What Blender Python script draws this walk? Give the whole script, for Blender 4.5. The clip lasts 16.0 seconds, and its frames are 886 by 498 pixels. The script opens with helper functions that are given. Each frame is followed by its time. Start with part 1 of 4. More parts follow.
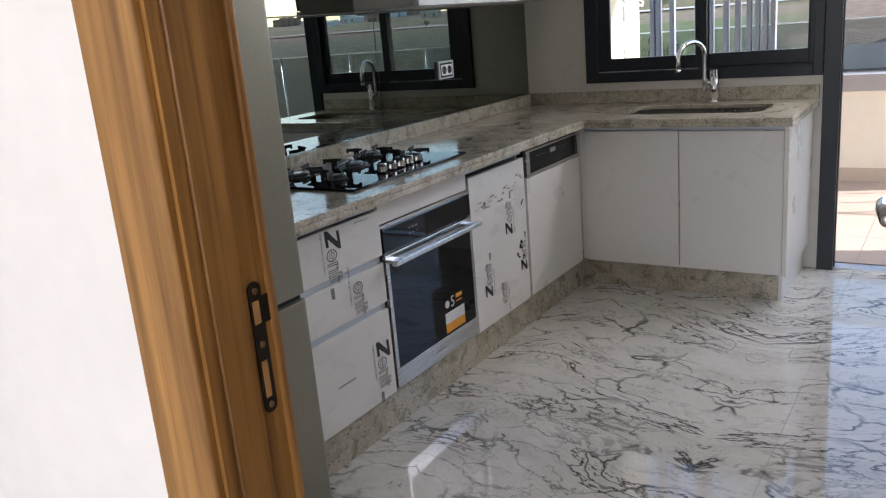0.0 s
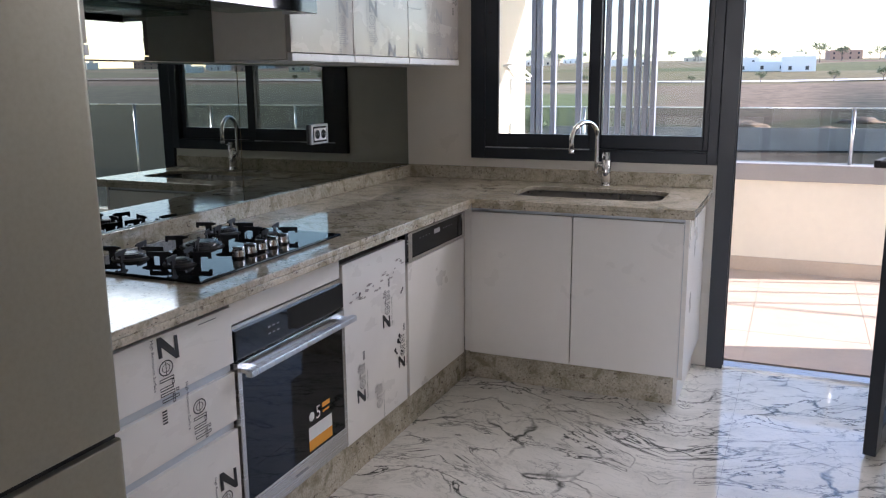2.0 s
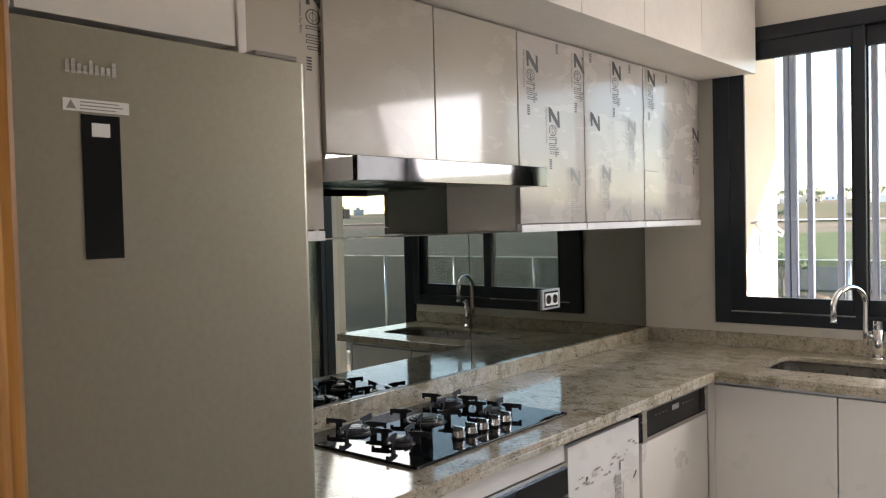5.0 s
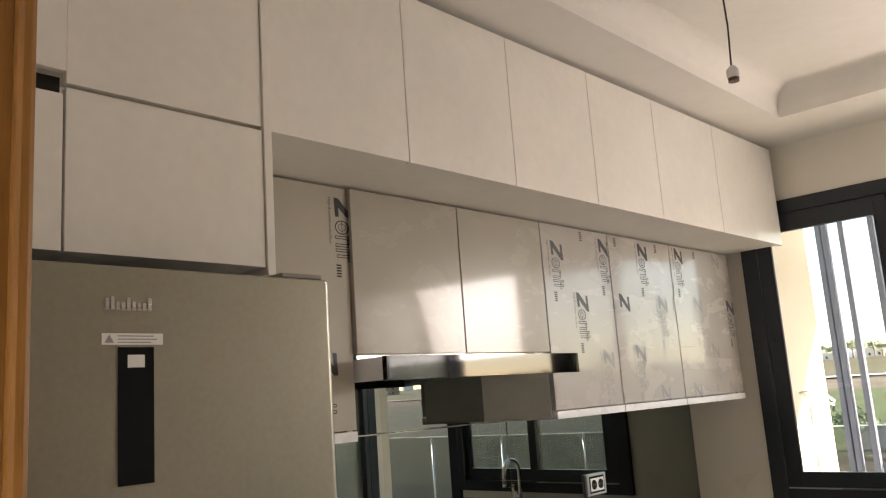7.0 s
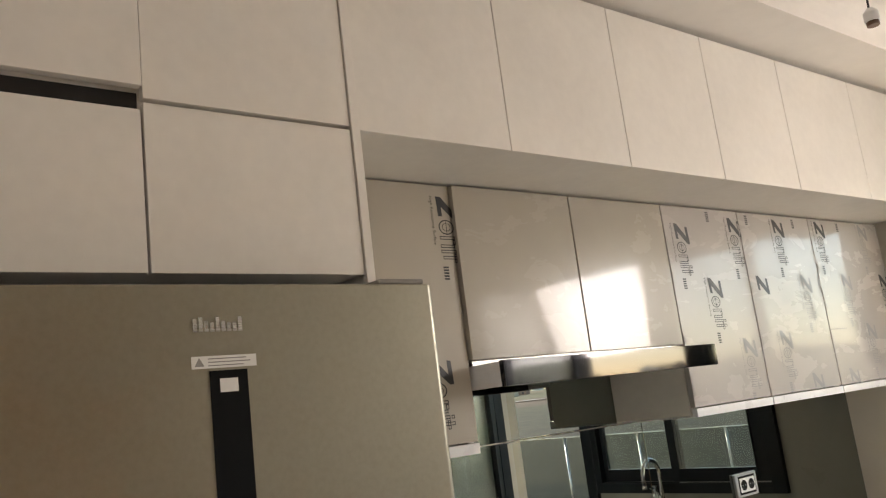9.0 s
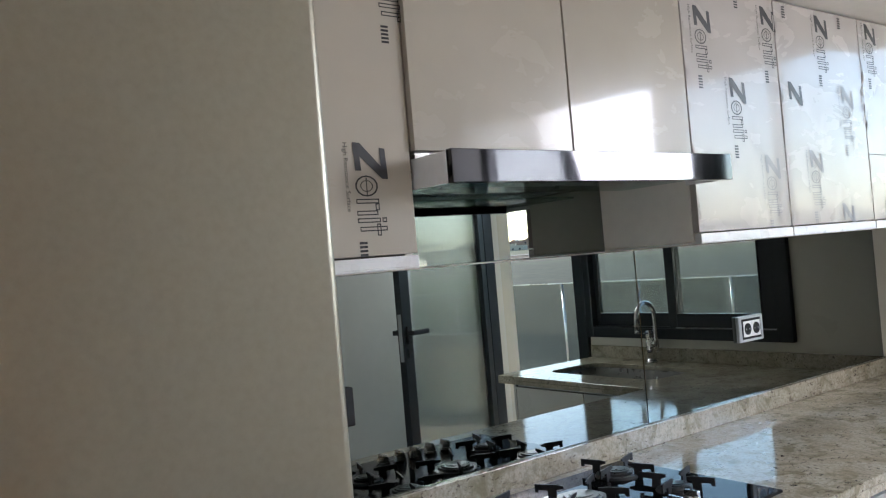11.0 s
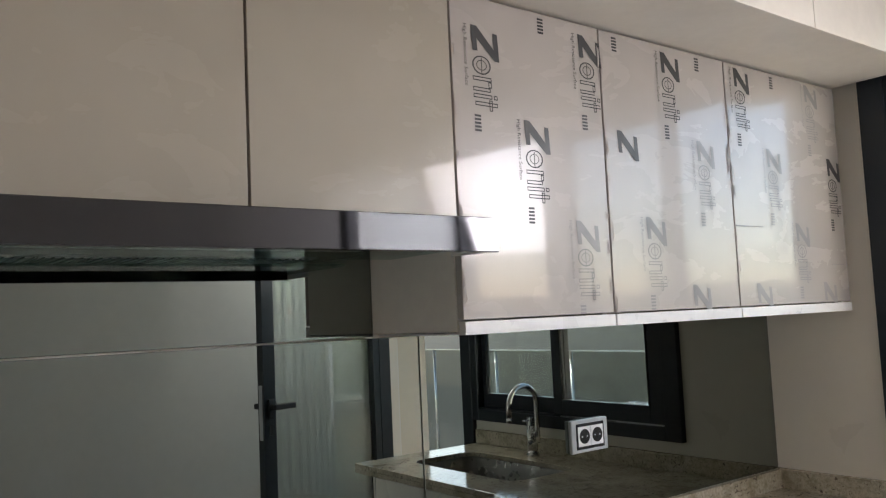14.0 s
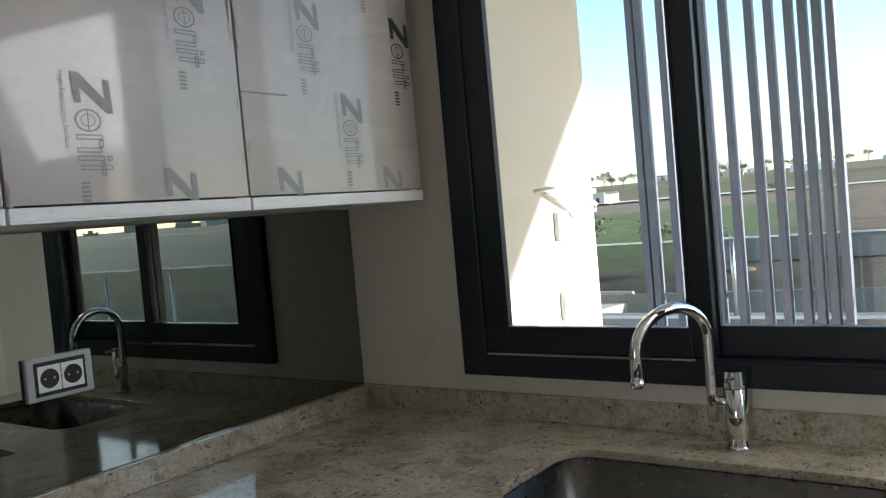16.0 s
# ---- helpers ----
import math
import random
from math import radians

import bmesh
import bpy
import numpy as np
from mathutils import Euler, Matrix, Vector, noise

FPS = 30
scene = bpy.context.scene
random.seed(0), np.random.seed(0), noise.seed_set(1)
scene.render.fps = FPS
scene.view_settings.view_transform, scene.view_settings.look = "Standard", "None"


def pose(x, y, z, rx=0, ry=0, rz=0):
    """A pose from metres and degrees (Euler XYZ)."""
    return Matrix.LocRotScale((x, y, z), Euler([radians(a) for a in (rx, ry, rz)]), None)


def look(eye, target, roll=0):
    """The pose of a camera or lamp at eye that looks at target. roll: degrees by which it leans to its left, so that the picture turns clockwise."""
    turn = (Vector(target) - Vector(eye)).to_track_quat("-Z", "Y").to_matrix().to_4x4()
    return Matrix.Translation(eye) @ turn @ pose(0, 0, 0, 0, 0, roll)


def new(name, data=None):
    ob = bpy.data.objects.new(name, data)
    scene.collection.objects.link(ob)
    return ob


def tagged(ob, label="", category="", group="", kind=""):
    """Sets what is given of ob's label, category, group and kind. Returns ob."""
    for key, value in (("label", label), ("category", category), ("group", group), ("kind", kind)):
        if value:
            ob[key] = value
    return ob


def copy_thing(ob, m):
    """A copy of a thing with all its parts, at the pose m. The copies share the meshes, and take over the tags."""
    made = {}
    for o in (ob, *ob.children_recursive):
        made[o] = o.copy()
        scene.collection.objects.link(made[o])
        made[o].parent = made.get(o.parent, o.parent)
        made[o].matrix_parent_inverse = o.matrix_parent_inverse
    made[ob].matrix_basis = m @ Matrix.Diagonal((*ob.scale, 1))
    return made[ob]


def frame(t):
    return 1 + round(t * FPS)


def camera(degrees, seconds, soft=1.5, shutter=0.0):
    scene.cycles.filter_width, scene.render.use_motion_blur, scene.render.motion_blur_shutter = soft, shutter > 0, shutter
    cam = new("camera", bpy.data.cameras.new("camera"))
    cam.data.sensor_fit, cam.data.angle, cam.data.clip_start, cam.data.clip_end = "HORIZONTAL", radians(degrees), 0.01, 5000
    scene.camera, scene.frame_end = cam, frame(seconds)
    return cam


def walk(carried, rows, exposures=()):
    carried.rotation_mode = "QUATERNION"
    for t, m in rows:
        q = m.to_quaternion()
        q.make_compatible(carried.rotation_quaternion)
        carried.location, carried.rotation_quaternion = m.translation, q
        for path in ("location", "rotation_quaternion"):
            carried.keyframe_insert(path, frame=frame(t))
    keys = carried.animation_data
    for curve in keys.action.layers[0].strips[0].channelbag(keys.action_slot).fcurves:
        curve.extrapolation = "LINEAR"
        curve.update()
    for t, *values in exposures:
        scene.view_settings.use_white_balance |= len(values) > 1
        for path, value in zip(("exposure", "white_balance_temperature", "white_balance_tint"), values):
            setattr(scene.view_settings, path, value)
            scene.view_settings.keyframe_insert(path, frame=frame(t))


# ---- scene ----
cam = camera(56.8, 16.0, 1.2)
PATH = [
    (0, (2.234, 0.358, 1.383), (1.168, 1.966, 0.856), -5.0),
    (0.5, (2.131, 0.46, 1.371), (1.214, 2.165, 0.869), -3.2),
    (1, (2.033, 0.576, 1.393), (1.214, 2.339, 0.926), -1.6),
    (1.5, (1.98, 0.679, 1.409), (1.264, 2.496, 0.979), -0.8),
    (2, (1.946, 0.761, 1.4), (1.169, 2.558, 0.992), -0.5),
    (2.5, (1.94, 0.852, 1.414), (0.995, 2.571, 1.022), -1.1),
    (3, (1.947, 0.904, 1.399), (0.898, 2.556, 0.987), -1.0),
    (3.5, (1.937, 0.932, 1.39), (0.826, 2.525, 0.913), -0.7),
    (4, (1.895, 0.944, 1.398), (0.71, 2.486, 0.931), -0.9),
    (4.5, (1.864, 0.951, 1.429), (0.619, 2.497, 1.186), -0.8),
    (5, (1.928, 0.895, 1.5), (0.639, 2.423, 1.438), -1.4),
    (5.2, (1.891, 0.906, 1.516), (0.602, 2.436, 1.515), -0.6),
    (7.5, (2.029, 0.883, 1.562), (0.67, 2.295, 1.958), -5.3),
    (8, (2.007, 0.916, 1.57), (0.6, 2.277, 1.978), -6.2),
    (8.5, (1.984, 0.96, 1.576), (0.481, 2.213, 1.998), -7.4),
    (11, (1.62, 1.416, 1.468), (0.018, 2.613, 1.503), -4.8),
    (11.5, (1.622, 1.605, 1.417), (0.07, 2.837, 1.145), -1.5),
    (12, (1.615, 1.705, 1.388), (0.133, 2.967, 0.928), -1.1),
    (12.5, (1.617, 1.818, 1.405), (0.144, 3.089, 0.943), -2.0),
    (13, (1.567, 1.941, 1.428), (0.046, 3.183, 1.05), 0.2),
    (13.5, (1.535, 2.091, 1.479), (-0.036, 3.328, 1.421), -0.2),
    (14, (1.569, 2.214, 1.501), (-0.013, 3.426, 1.665), -2.6),
    (14.5, (1.592, 2.416, 1.481), (0.009, 3.618, 1.703), -4.3),
    (15, (1.645, 2.641, 1.486), (0.155, 3.965, 1.653), -4.8),
    (15.5, (1.633, 2.833, 1.466), (0.335, 4.355, 1.464), -5.5),
    (16, (1.62, 3.003, 1.421), (0.451, 4.623, 1.336), -5.1),
]
EXPOSURES = [(0.0, 2.35, 6050, 20), (1.5, 2.4, 5950, 24), (3.5, 2.83, 6500, 22), (5.0, 2.85, 6700, 21), (7.3, 2.82, 7350, 21), (8.5, 2.97, 7350, 20), (11.0, 3.25, 5950, 18), (12.5, 3.6, 5900, 19), (13.0, 3.5, 5900, 19), (13.5, 3.15, 5950, 18), (14.5, 2.72, 6750, 22), (15.0, 2.4, 6450, 21), (15.5, 2.1, 6150, 18), (16.0, 2.0, 6050, 14)]
walk(cam, [(t, look(eye, target, roll)) for t, eye, target, roll in PATH], EXPOSURES)

# ---------- light ----------
SUN_DIR = Vector((3.3, 1.0, 1.07)).normalized()
world = bpy.data.worlds.new("world")
scene.world = world
world.use_nodes = True
wnt = world.node_tree
sky = wnt.nodes.new("ShaderNodeTexSky")
sky.sky_type = "NISHITA"
sky.sun_disc = False
sky.sun_elevation = math.asin(SUN_DIR.z)
sky.sun_rotation = math.atan2(SUN_DIR.x, SUN_DIR.y)
sky.dust_density = 0.5
sky.ozone_density = 2.0
wnt.links.new(sky.outputs[0], wnt.nodes["Background"].inputs[0])
wnt.nodes["Background"].inputs[1].default_value = 0.115
sun = bpy.data.lights.new("sun", "SUN")
sun.energy, sun.angle, sun.color = 4.0, radians(0.5), (1.0, 0.95, 0.88)
sun_ob = new("sun", sun)
sun_ob.matrix_world = look(SUN_DIR * 30, (0, 0, 0))
hall = bpy.data.lights.new("hall_window_light", "AREA")
hall.shape, hall.size, hall.size_y, hall.energy, hall.color = "RECTANGLE", 1.9, 1.5, 13.5, (1.0, 0.975, 0.93)
hall_ob = new("hall_window_light", hall)
hall_ob.matrix_world = look((2.1, -2.36, 1.65), (2.1, 0, 1.4))
# added fill lamp high in the balcony door's opening, besides the sky's light
doorway = bpy.data.lights.new("balcony_door_fill", "AREA")
doorway.shape, doorway.size, doorway.size_y, doorway.energy, doorway.color = "RECTANGLE", 0.74, 0.5, 3.3, (1.0, 0.975, 0.94)
doorway_ob = new("balcony_door_fill", doorway)
doorway_ob.matrix_world = look((2.08, 4.83, 2.03), (1.7, 2.6, 1.1))


# ---------- materials ----------
class Mat:
    """A principled material with a small vocabulary of noise layers in metres."""

    def __init__(self, name, base=(0.8, 0.8, 0.8), rough=0.5, metal=0.0, spec=0.5):
        self.m = bpy.data.materials.new(name)
        self.m.use_nodes = True
        self.nt = self.m.node_tree
        self.b = self.nt.nodes["Principled BSDF"]
        self.b.inputs["Base Color"].default_value = (*base, 1)
        self.b.inputs["Roughness"].default_value = rough
        self.b.inputs["Metallic"].default_value = metal
        self.b.inputs["Specular IOR Level"].default_value = spec
        self.col = None
        self.base = base
        self.pos = self.node("ShaderNodeNewGeometry").outputs["Position"]

    def node(self, kind):
        return self.nt.nodes.new(kind)

    def put(self, socket, value):
        if hasattr(value, "is_linked"):
            self.nt.links.new(value, socket)
        elif isinstance(value, tuple) and len(value) == 3 and socket.type == "RGBA":
            socket.default_value = (*value, 1)
        else:
            socket.default_value = value

    def scaled(self, s, vec=None, turn=0):
        n = self.node("ShaderNodeMapping")
        self.put(n.inputs["Vector"], vec or self.pos)
        n.inputs["Scale"].default_value = s if isinstance(s, tuple) else (s, s, s)
        n.inputs["Rotation"].default_value = (0, 0, radians(turn))
        return n.outputs[0]

    def noise(self, s, detail=3, rough=0.5, warp=0.0, vec=None, turn=0):
        n = self.node("ShaderNodeTexNoise")
        self.put(n.inputs["Vector"], self.scaled(s, vec, turn))
        n.inputs["Scale"].default_value = 1
        n.inputs["Detail"].default_value = detail
        n.inputs["Roughness"].default_value = rough
        n.inputs["Distortion"].default_value = warp
        return n.outputs["Fac"]

    def voronoi(self, s, feature="F1", vec=None):
        n = self.node("ShaderNodeTexVoronoi")
        n.feature = feature
        self.put(n.inputs["Vector"], self.scaled(s, vec))
        n.inputs["Scale"].default_value = 1
        return n.outputs["Distance"]

    def ramp(self, fac, stops):
        n = self.node("ShaderNodeValToRGB")
        self.put(n.inputs[0], fac)
        e = n.color_ramp.elements
        while len(e) < len(stops):
            e.new(0.5)
        for el, (p, c) in zip(e, stops):
            el.position = p
            el.color = (*c, 1) if isinstance(c, tuple) else (c, c, c, 1)
        return n.outputs[0]

    def math(self, op, a, b=0.0, c=0.0):
        n = self.node("ShaderNodeMath")
        n.operation = op
        for i, v in enumerate((a, b, c)):
            self.put(n.inputs[i], v)
        return n.outputs[0]

    def mix(self, fac, a, b, blend="MIX"):
        n = self.node("ShaderNodeMix")
        n.data_type, n.blend_type = "RGBA", blend
        self.put(n.inputs[0], fac)
        self.put(n.inputs[6], a)
        self.put(n.inputs[7], b)
        return n.outputs[2]

    def color(self, socket):
        self.put(self.b.inputs["Base Color"], socket)
        return self

    def rough(self, socket):
        self.put(self.b.inputs["Roughness"], socket)
        return self

    def bump(self, fac, strength=0.2, dist=0.002):
        n = self.node("ShaderNodeBump")
        n.inputs["Strength"].default_value = strength
        n.inputs["Distance"].default_value = dist
        self.put(n.inputs["Height"], fac)
        self.put(self.b.inputs["Normal"], n.outputs[0])
        return self


def plain(name, base, rough=0.5, metal=0.0, var=0.06, scale=6.0, bump=0.0, bscale=80.0, spec=0.5):
    """A paint, metal or plastic with slight large and small variation."""
    m = Mat(name, base, rough, metal, spec)
    lo = tuple(c * (1 - var) for c in base)
    hi = tuple(min(1, c * (1 + var)) for c in base)
    f = m.math("ADD", m.math("MULTIPLY", m.noise(scale, 4), 0.7), m.math("MULTIPLY", m.noise(scale * 12, 2), 0.3))
    m.color(m.ramp(f, [(0.3, lo), (0.7, hi)]))
    m.rough(m.ramp(m.noise(scale * 2.3, 4), [(0.3, max(0.02, rough * 0.85)), (0.7, min(1.0, rough * 1.15))]))
    if bump:
        m.bump(m.noise(bscale, 3), bump)
    return m.m


def wood_material(name, axis="z"):
    m = Mat(name, rough=0.42)
    s = {"z": (55, 55, 1.6), "x": (1.6, 55, 55)}[axis]
    s2 = {"z": (9, 9, 0.5), "x": (0.5, 9, 9)}[axis]
    g = m.noise(s, 6, 0.65, 0.6)
    big = m.noise(s2, 3, 0.5, 1.5)
    c1 = m.ramp(g, [(0.3, (0.19, 0.085, 0.02)), (0.52, (0.38, 0.19, 0.048)), (0.75, (0.48, 0.26, 0.075))])
    c2 = m.ramp(big, [(0.35, (0.55, 0.5, 0.42)), (0.6, (1.0, 1.0, 1.0))])
    m.color(m.mix(0.75, c1, c2, "MULTIPLY"))
    m.bump(g, 0.15, 0.001)
    return m.m


def granite_material():
    m = Mat("beige_granite", rough=0.09)
    cloud = m.noise((5, 5, 5), 5, 0.6, 0.8)
    base = m.ramp(cloud, [(0.3, (0.42, 0.375, 0.285)), (0.5, (0.56, 0.515, 0.415)), (0.7, (0.66, 0.62, 0.53))])
    grain = m.ramp(m.noise(120, 3, 0.6), [(0.35, (0.7, 0.68, 0.62)), (0.6, (1.05, 1.03, 1.0))])
    base = m.mix(0.8, base, grain, "MULTIPLY")
    olive = m.ramp(m.noise(14, 5, 0.65, 0.6), [(0.51, 0.0), (0.64, 0.75)])
    base = m.mix(olive, base, (0.25, 0.225, 0.14))
    streak = m.ramp(m.noise((16, 75, 40), 5, 0.65, 0.8, turn=-28), [(0.54, 0.0), (0.66, 0.45)])
    patch = m.ramp(m.noise(3.2, 3, 0.5, 0.4), [(0.48, 0.0), (0.64, 1.0)])
    base = m.mix(m.math("MULTIPLY", streak, patch), base, (0.15, 0.125, 0.075))
    clump = m.ramp(m.noise((34, 22, 34), 4, 0.7, 0.7, turn=20), [(0.63, 0.0), (0.68, 0.85)])
    base = m.mix(m.math("MULTIPLY", clump, m.ramp(m.noise(2.4, 2), [(0.42, 0.15), (0.6, 1.0)])), base, (0.1, 0.07, 0.05))
    spots = m.ramp(m.noise((105, 55, 105), 3, 0.6, 0.5, turn=30), [(0.6, 0.0), (0.65, 0.9)])
    gate = m.ramp(m.noise(9, 3), [(0.38, 0.2), (0.55, 1.0)])
    base = m.mix(m.math("MULTIPLY", spots, gate), base, (0.075, 0.05, 0.045))
    m.color(base)
    m.bump(m.noise(160, 2), 0.02, 0.0005)
    return m.m


def marble_material():
    """White slabs with dark diagonal veins, laid book-matched."""
    m = Mat("white_veined_marble", rough=0.045)
    sep = m.node("ShaderNodeSeparateXYZ")
    m.put(sep.inputs[0], m.pos)
    u = m.math("PINGPONG", m.math("ADD", sep.outputs[0], 9.62), 0.8)
    v = m.math("ADD", sep.outputs[1], 0.0)
    com = m.node("ShaderNodeCombineXYZ")
    m.put(com.inputs[0], m.math("ADD", u, m.math("MULTIPLY", v, 0.62)))
    m.put(com.inputs[1], m.math("SUBTRACT", v, m.math("MULTIPLY", u, 0.45)))
    p = com.outputs[0]

    def vein(s, lo, hi, warp):
        n = m.noise(s, 6, 0.62, warp, p)
        d = m.math("ABSOLUTE", m.math("SUBTRACT", n, 0.5))
        return m.ramp(d, [(lo, 1.0), (hi, 0.0)])

    gate = m.ramp(m.noise((1.6, 2.6, 1), 3, 0.5, 0.5, p), [(0.36, 0.0), (0.55, 1.0)])
    v1 = m.math("MULTIPLY", vein((1.5, 4.2, 1), 0.003, 0.014, 0.8), gate)
    v2 = m.math("MULTIPLY", vein((3.2, 8.0, 1), 0.002, 0.014, 0.7), 0.6)
    v2 = m.math("MULTIPLY", v2, m.ramp(m.noise((3.1, 3.1, 1), 2, 0.5, 0, p), [(0.4, 0.1), (0.6, 1.0)]))
    v3 = m.math("MULTIPLY", vein((9, 20.0, 1), 0.0, 0.03, 1.0), 0.22)
    bend = m.node("ShaderNodeVectorMath")
    bend.operation = "ADD"
    m.put(bend.inputs[0], p)
    shift = m.node("ShaderNodeTexNoise")
    m.put(shift.inputs["Vector"], m.scaled(3.0, p))
    shift.inputs["Detail"].default_value = 5
    shift.inputs["Scale"].default_value = 1
    amount = m.node("ShaderNodeVectorMath")
    amount.operation = "SCALE"
    m.put(amount.inputs[0], shift.outputs["Color"])
    amount.inputs["Scale"].default_value = 0.42
    m.put(bend.inputs[1], amount.outputs[0])
    crack = m.ramp(m.voronoi((2.3, 5.2, 1), "DISTANCE_TO_EDGE", bend.outputs[0]), [(0.004, 1.0), (0.03, 0.0)])
    crack = m.math("MULTIPLY", crack, m.ramp(m.noise((4.0, 4.0, 1), 3, 0.6, 0, p), [(0.42, 0.0), (0.62, 0.95)]))
    cloud = m.ramp(m.noise((2.5, 5, 1), 5, 0.6, 0.4, p), [(0.3, (0.66, 0.645, 0.585)), (0.5, (0.79, 0.77, 0.705)), (0.75, (0.85, 0.83, 0.77))])
    c = m.mix(v3, cloud, (0.33, 0.345, 0.31))
    c = m.mix(v2, c, (0.1, 0.11, 0.095))
    c = m.mix(v1, c, (0.03, 0.034, 0.03))
    c = m.mix(crack, c, (0.045, 0.05, 0.042))
    blot = m.ramp(m.noise((1.9, 6.0, 1), 4, 0.6, 0.6, p), [(0.71, 0.0), (0.75, 0.6)])
    c = m.mix(blot, c, (0.16, 0.17, 0.165))
    m.color(c)
    return m.m


def film_material(name, base, rough):
    """Lacquered board still under its thin clear film, slightly creased."""
    m = Mat(name, base, rough, 0.0, 0.2)
    m.b.inputs["Coat Weight"].default_value = 0.36
    m.b.inputs["Coat Roughness"].default_value = 0.055
    f = m.noise(3, 4)
    m.color(m.ramp(f, [(0.3, tuple(c * 0.94 for c in base)), (0.7, tuple(min(1, c * 1.05) for c in base))]))
    m.rough(m.ramp(m.noise((18, 4, 10), 4, 0.6, 0.5), [(0.3, rough * 0.75), (0.7, rough * 1.3)]))
    crease = m.math("ABSOLUTE", m.math("SUBTRACT", m.noise((5, 5, 3), 4, 0.6, 1.2), 0.5))
    m.bump(m.ramp(crease, [(0.0, 1.0), (0.04, 0.0)]), 0.05, 0.001)
    return m.m


def steel_material(name, base, rough, stretch=(2, 2, 220), metal=1.0):
    m = Mat(name, base, rough, metal)
    g = m.noise(stretch, 3, 0.6)
    m.color(m.ramp(g, [(0.3, tuple(c * 0.9 for c in base)), (0.7, base)]))
    m.rough(m.ramp(g, [(0.3, rough * 0.8), (0.7, rough * 1.25)]))
    m.bump(g, 0.03, 0.0003)
    return m.m


def glass_material(name, tint=(0.95, 0.98, 0.97), rough=0.0, facing=0.035):
    """Thin clear pane: lets light straight through, mirrors a little."""
    m = bpy.data.materials.new(name)
    m.use_nodes = True
    nt = m.node_tree
    nt.nodes.clear()
    out = nt.nodes.new("ShaderNodeOutputMaterial")
    tr = nt.nodes.new("ShaderNodeBsdfTransparent")
    tr.inputs[0].default_value = (*tint, 1)
    gl = nt.nodes.new("ShaderNodeBsdfGlossy")
    gl.inputs["Roughness"].default_value = rough
    lw = nt.nodes.new("ShaderNodeLayerWeight")
    lw.inputs[0].default_value = 0.5
    pw = nt.nodes.new("ShaderNodeMath")
    pw.operation = "POWER"
    pw.inputs[1].default_value = 5.0
    nt.links.new(lw.outputs["Facing"], pw.inputs[0])
    fr = nt.nodes.new("ShaderNodeMath")
    fr.operation, fr.use_clamp = "MULTIPLY_ADD", True
    fr.inputs[1].default_value, fr.inputs[2].default_value = 0.7, facing
    nt.links.new(pw.outputs[0], fr.inputs[0])
    mx = nt.nodes.new("ShaderNodeMixShader")
    nt.links.new(fr.outputs[0], mx.inputs[0])
    nt.links.new(tr.outputs[0], mx.inputs[1])
    nt.links.new(gl.outputs[0], mx.inputs[2])
    nt.links.new(mx.outputs[0], out.inputs[0])
    return m


def mirror_material():
    """Grey back-painted mirror glass."""
    m = Mat("grey_mirror_glass", (0.225, 0.25, 0.23), 0.0, 1.0)
    m.color(m.ramp(m.noise(3, 3), [(0.3, (0.218, 0.243, 0.224)), (0.7, (0.232, 0.257, 0.237))]))
    return m.m


def plaster(name, base, bump=0.08):
    return plain(name, base, 0.75, 0, 0.05, 1.6, bump, 140)


WALL = plain("cream_wall_tile", (0.83, 0.785, 0.7), 0.32, 0, 0.03, 1.5, 0.02, 60)
PAINT = plaster("white_wall_paint", (0.83, 0.815, 0.78))
CEIL = plaster("white_ceiling_paint", (0.84, 0.81, 0.76), 0.04)
RENDER_WALL = plaster("cream_render", (0.74, 0.67, 0.55), 0.25)
WOOD = wood_material("oak_stained_wood")
WOODX = wood_material("oak_stained_wood_lying", "x")
GRANITE = granite_material()
MARBLE = marble_material()
LACQUER = plain("white_lacquer", (0.86, 0.835, 0.785), 0.3, 0, 0.025, 2.0, 0.01)
LACQUER_DUSTY = plain("white_lacquer_dusty", (0.86, 0.83, 0.77), 0.38, 0, 0.06, 3.0, 0.015)
# upper fronts: white board darkened, their dimmer light put into the base colour
FILM = film_material("darkened_board_under_film", (0.47, 0.437, 0.408), 0.25)
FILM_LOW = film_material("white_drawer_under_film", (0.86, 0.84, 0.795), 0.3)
WHITE_RAIL = plain("white_edge_rail", (0.82, 0.82, 0.82), 0.3)
ALU = steel_material("satin_aluminium", (0.62, 0.64, 0.66), 0.3, (3, 200, 3))
RAIL = plain("satin_anodised_rail", (0.58, 0.63, 0.67), 0.38, 0.35, 0.04)
FRIDGE = steel_material("silver_grey_steel_sheet", (0.35, 0.33, 0.265), 0.36, (90, 90, 90), 0.75)
STEEL = steel_material("brushed_steel", (0.6, 0.59, 0.57), 0.24, (2, 2, 260))
CHROME = plain("polished_chrome", (0.78, 0.78, 0.78), 0.06, 1.0, 0.02)
# hood visor: base near black, its dark reflections put into the colour
HOODSTEEL = plain("darkened_polished_steel", (0.075, 0.075, 0.08), 0.05, 1.0, 0.02)
BLACKGLASS = plain("black_glass", (0.006, 0.007, 0.008), 0.03, 0, 0.05, spec=0.22)
IRON = plain("black_cast_iron", (0.025, 0.026, 0.028), 0.5, 0, 0.15, 30, 0.15, 300)
BURNER = plain("grey_burner_cap", (0.04, 0.043, 0.047), 0.3, 0.2, 0.1, 30)
ANTHRACITE = plain("anthracite_aluminium", (0.012, 0.017, 0.024), 0.36, 0, 0.1, 8, 0.03, 400)
GASKET = plain("black_rubber", (0.015, 0.015, 0.016), 0.6)
DARKGAP = plain("dark_void", (0.02, 0.018, 0.016), 0.8)
MIRROR = mirror_material()
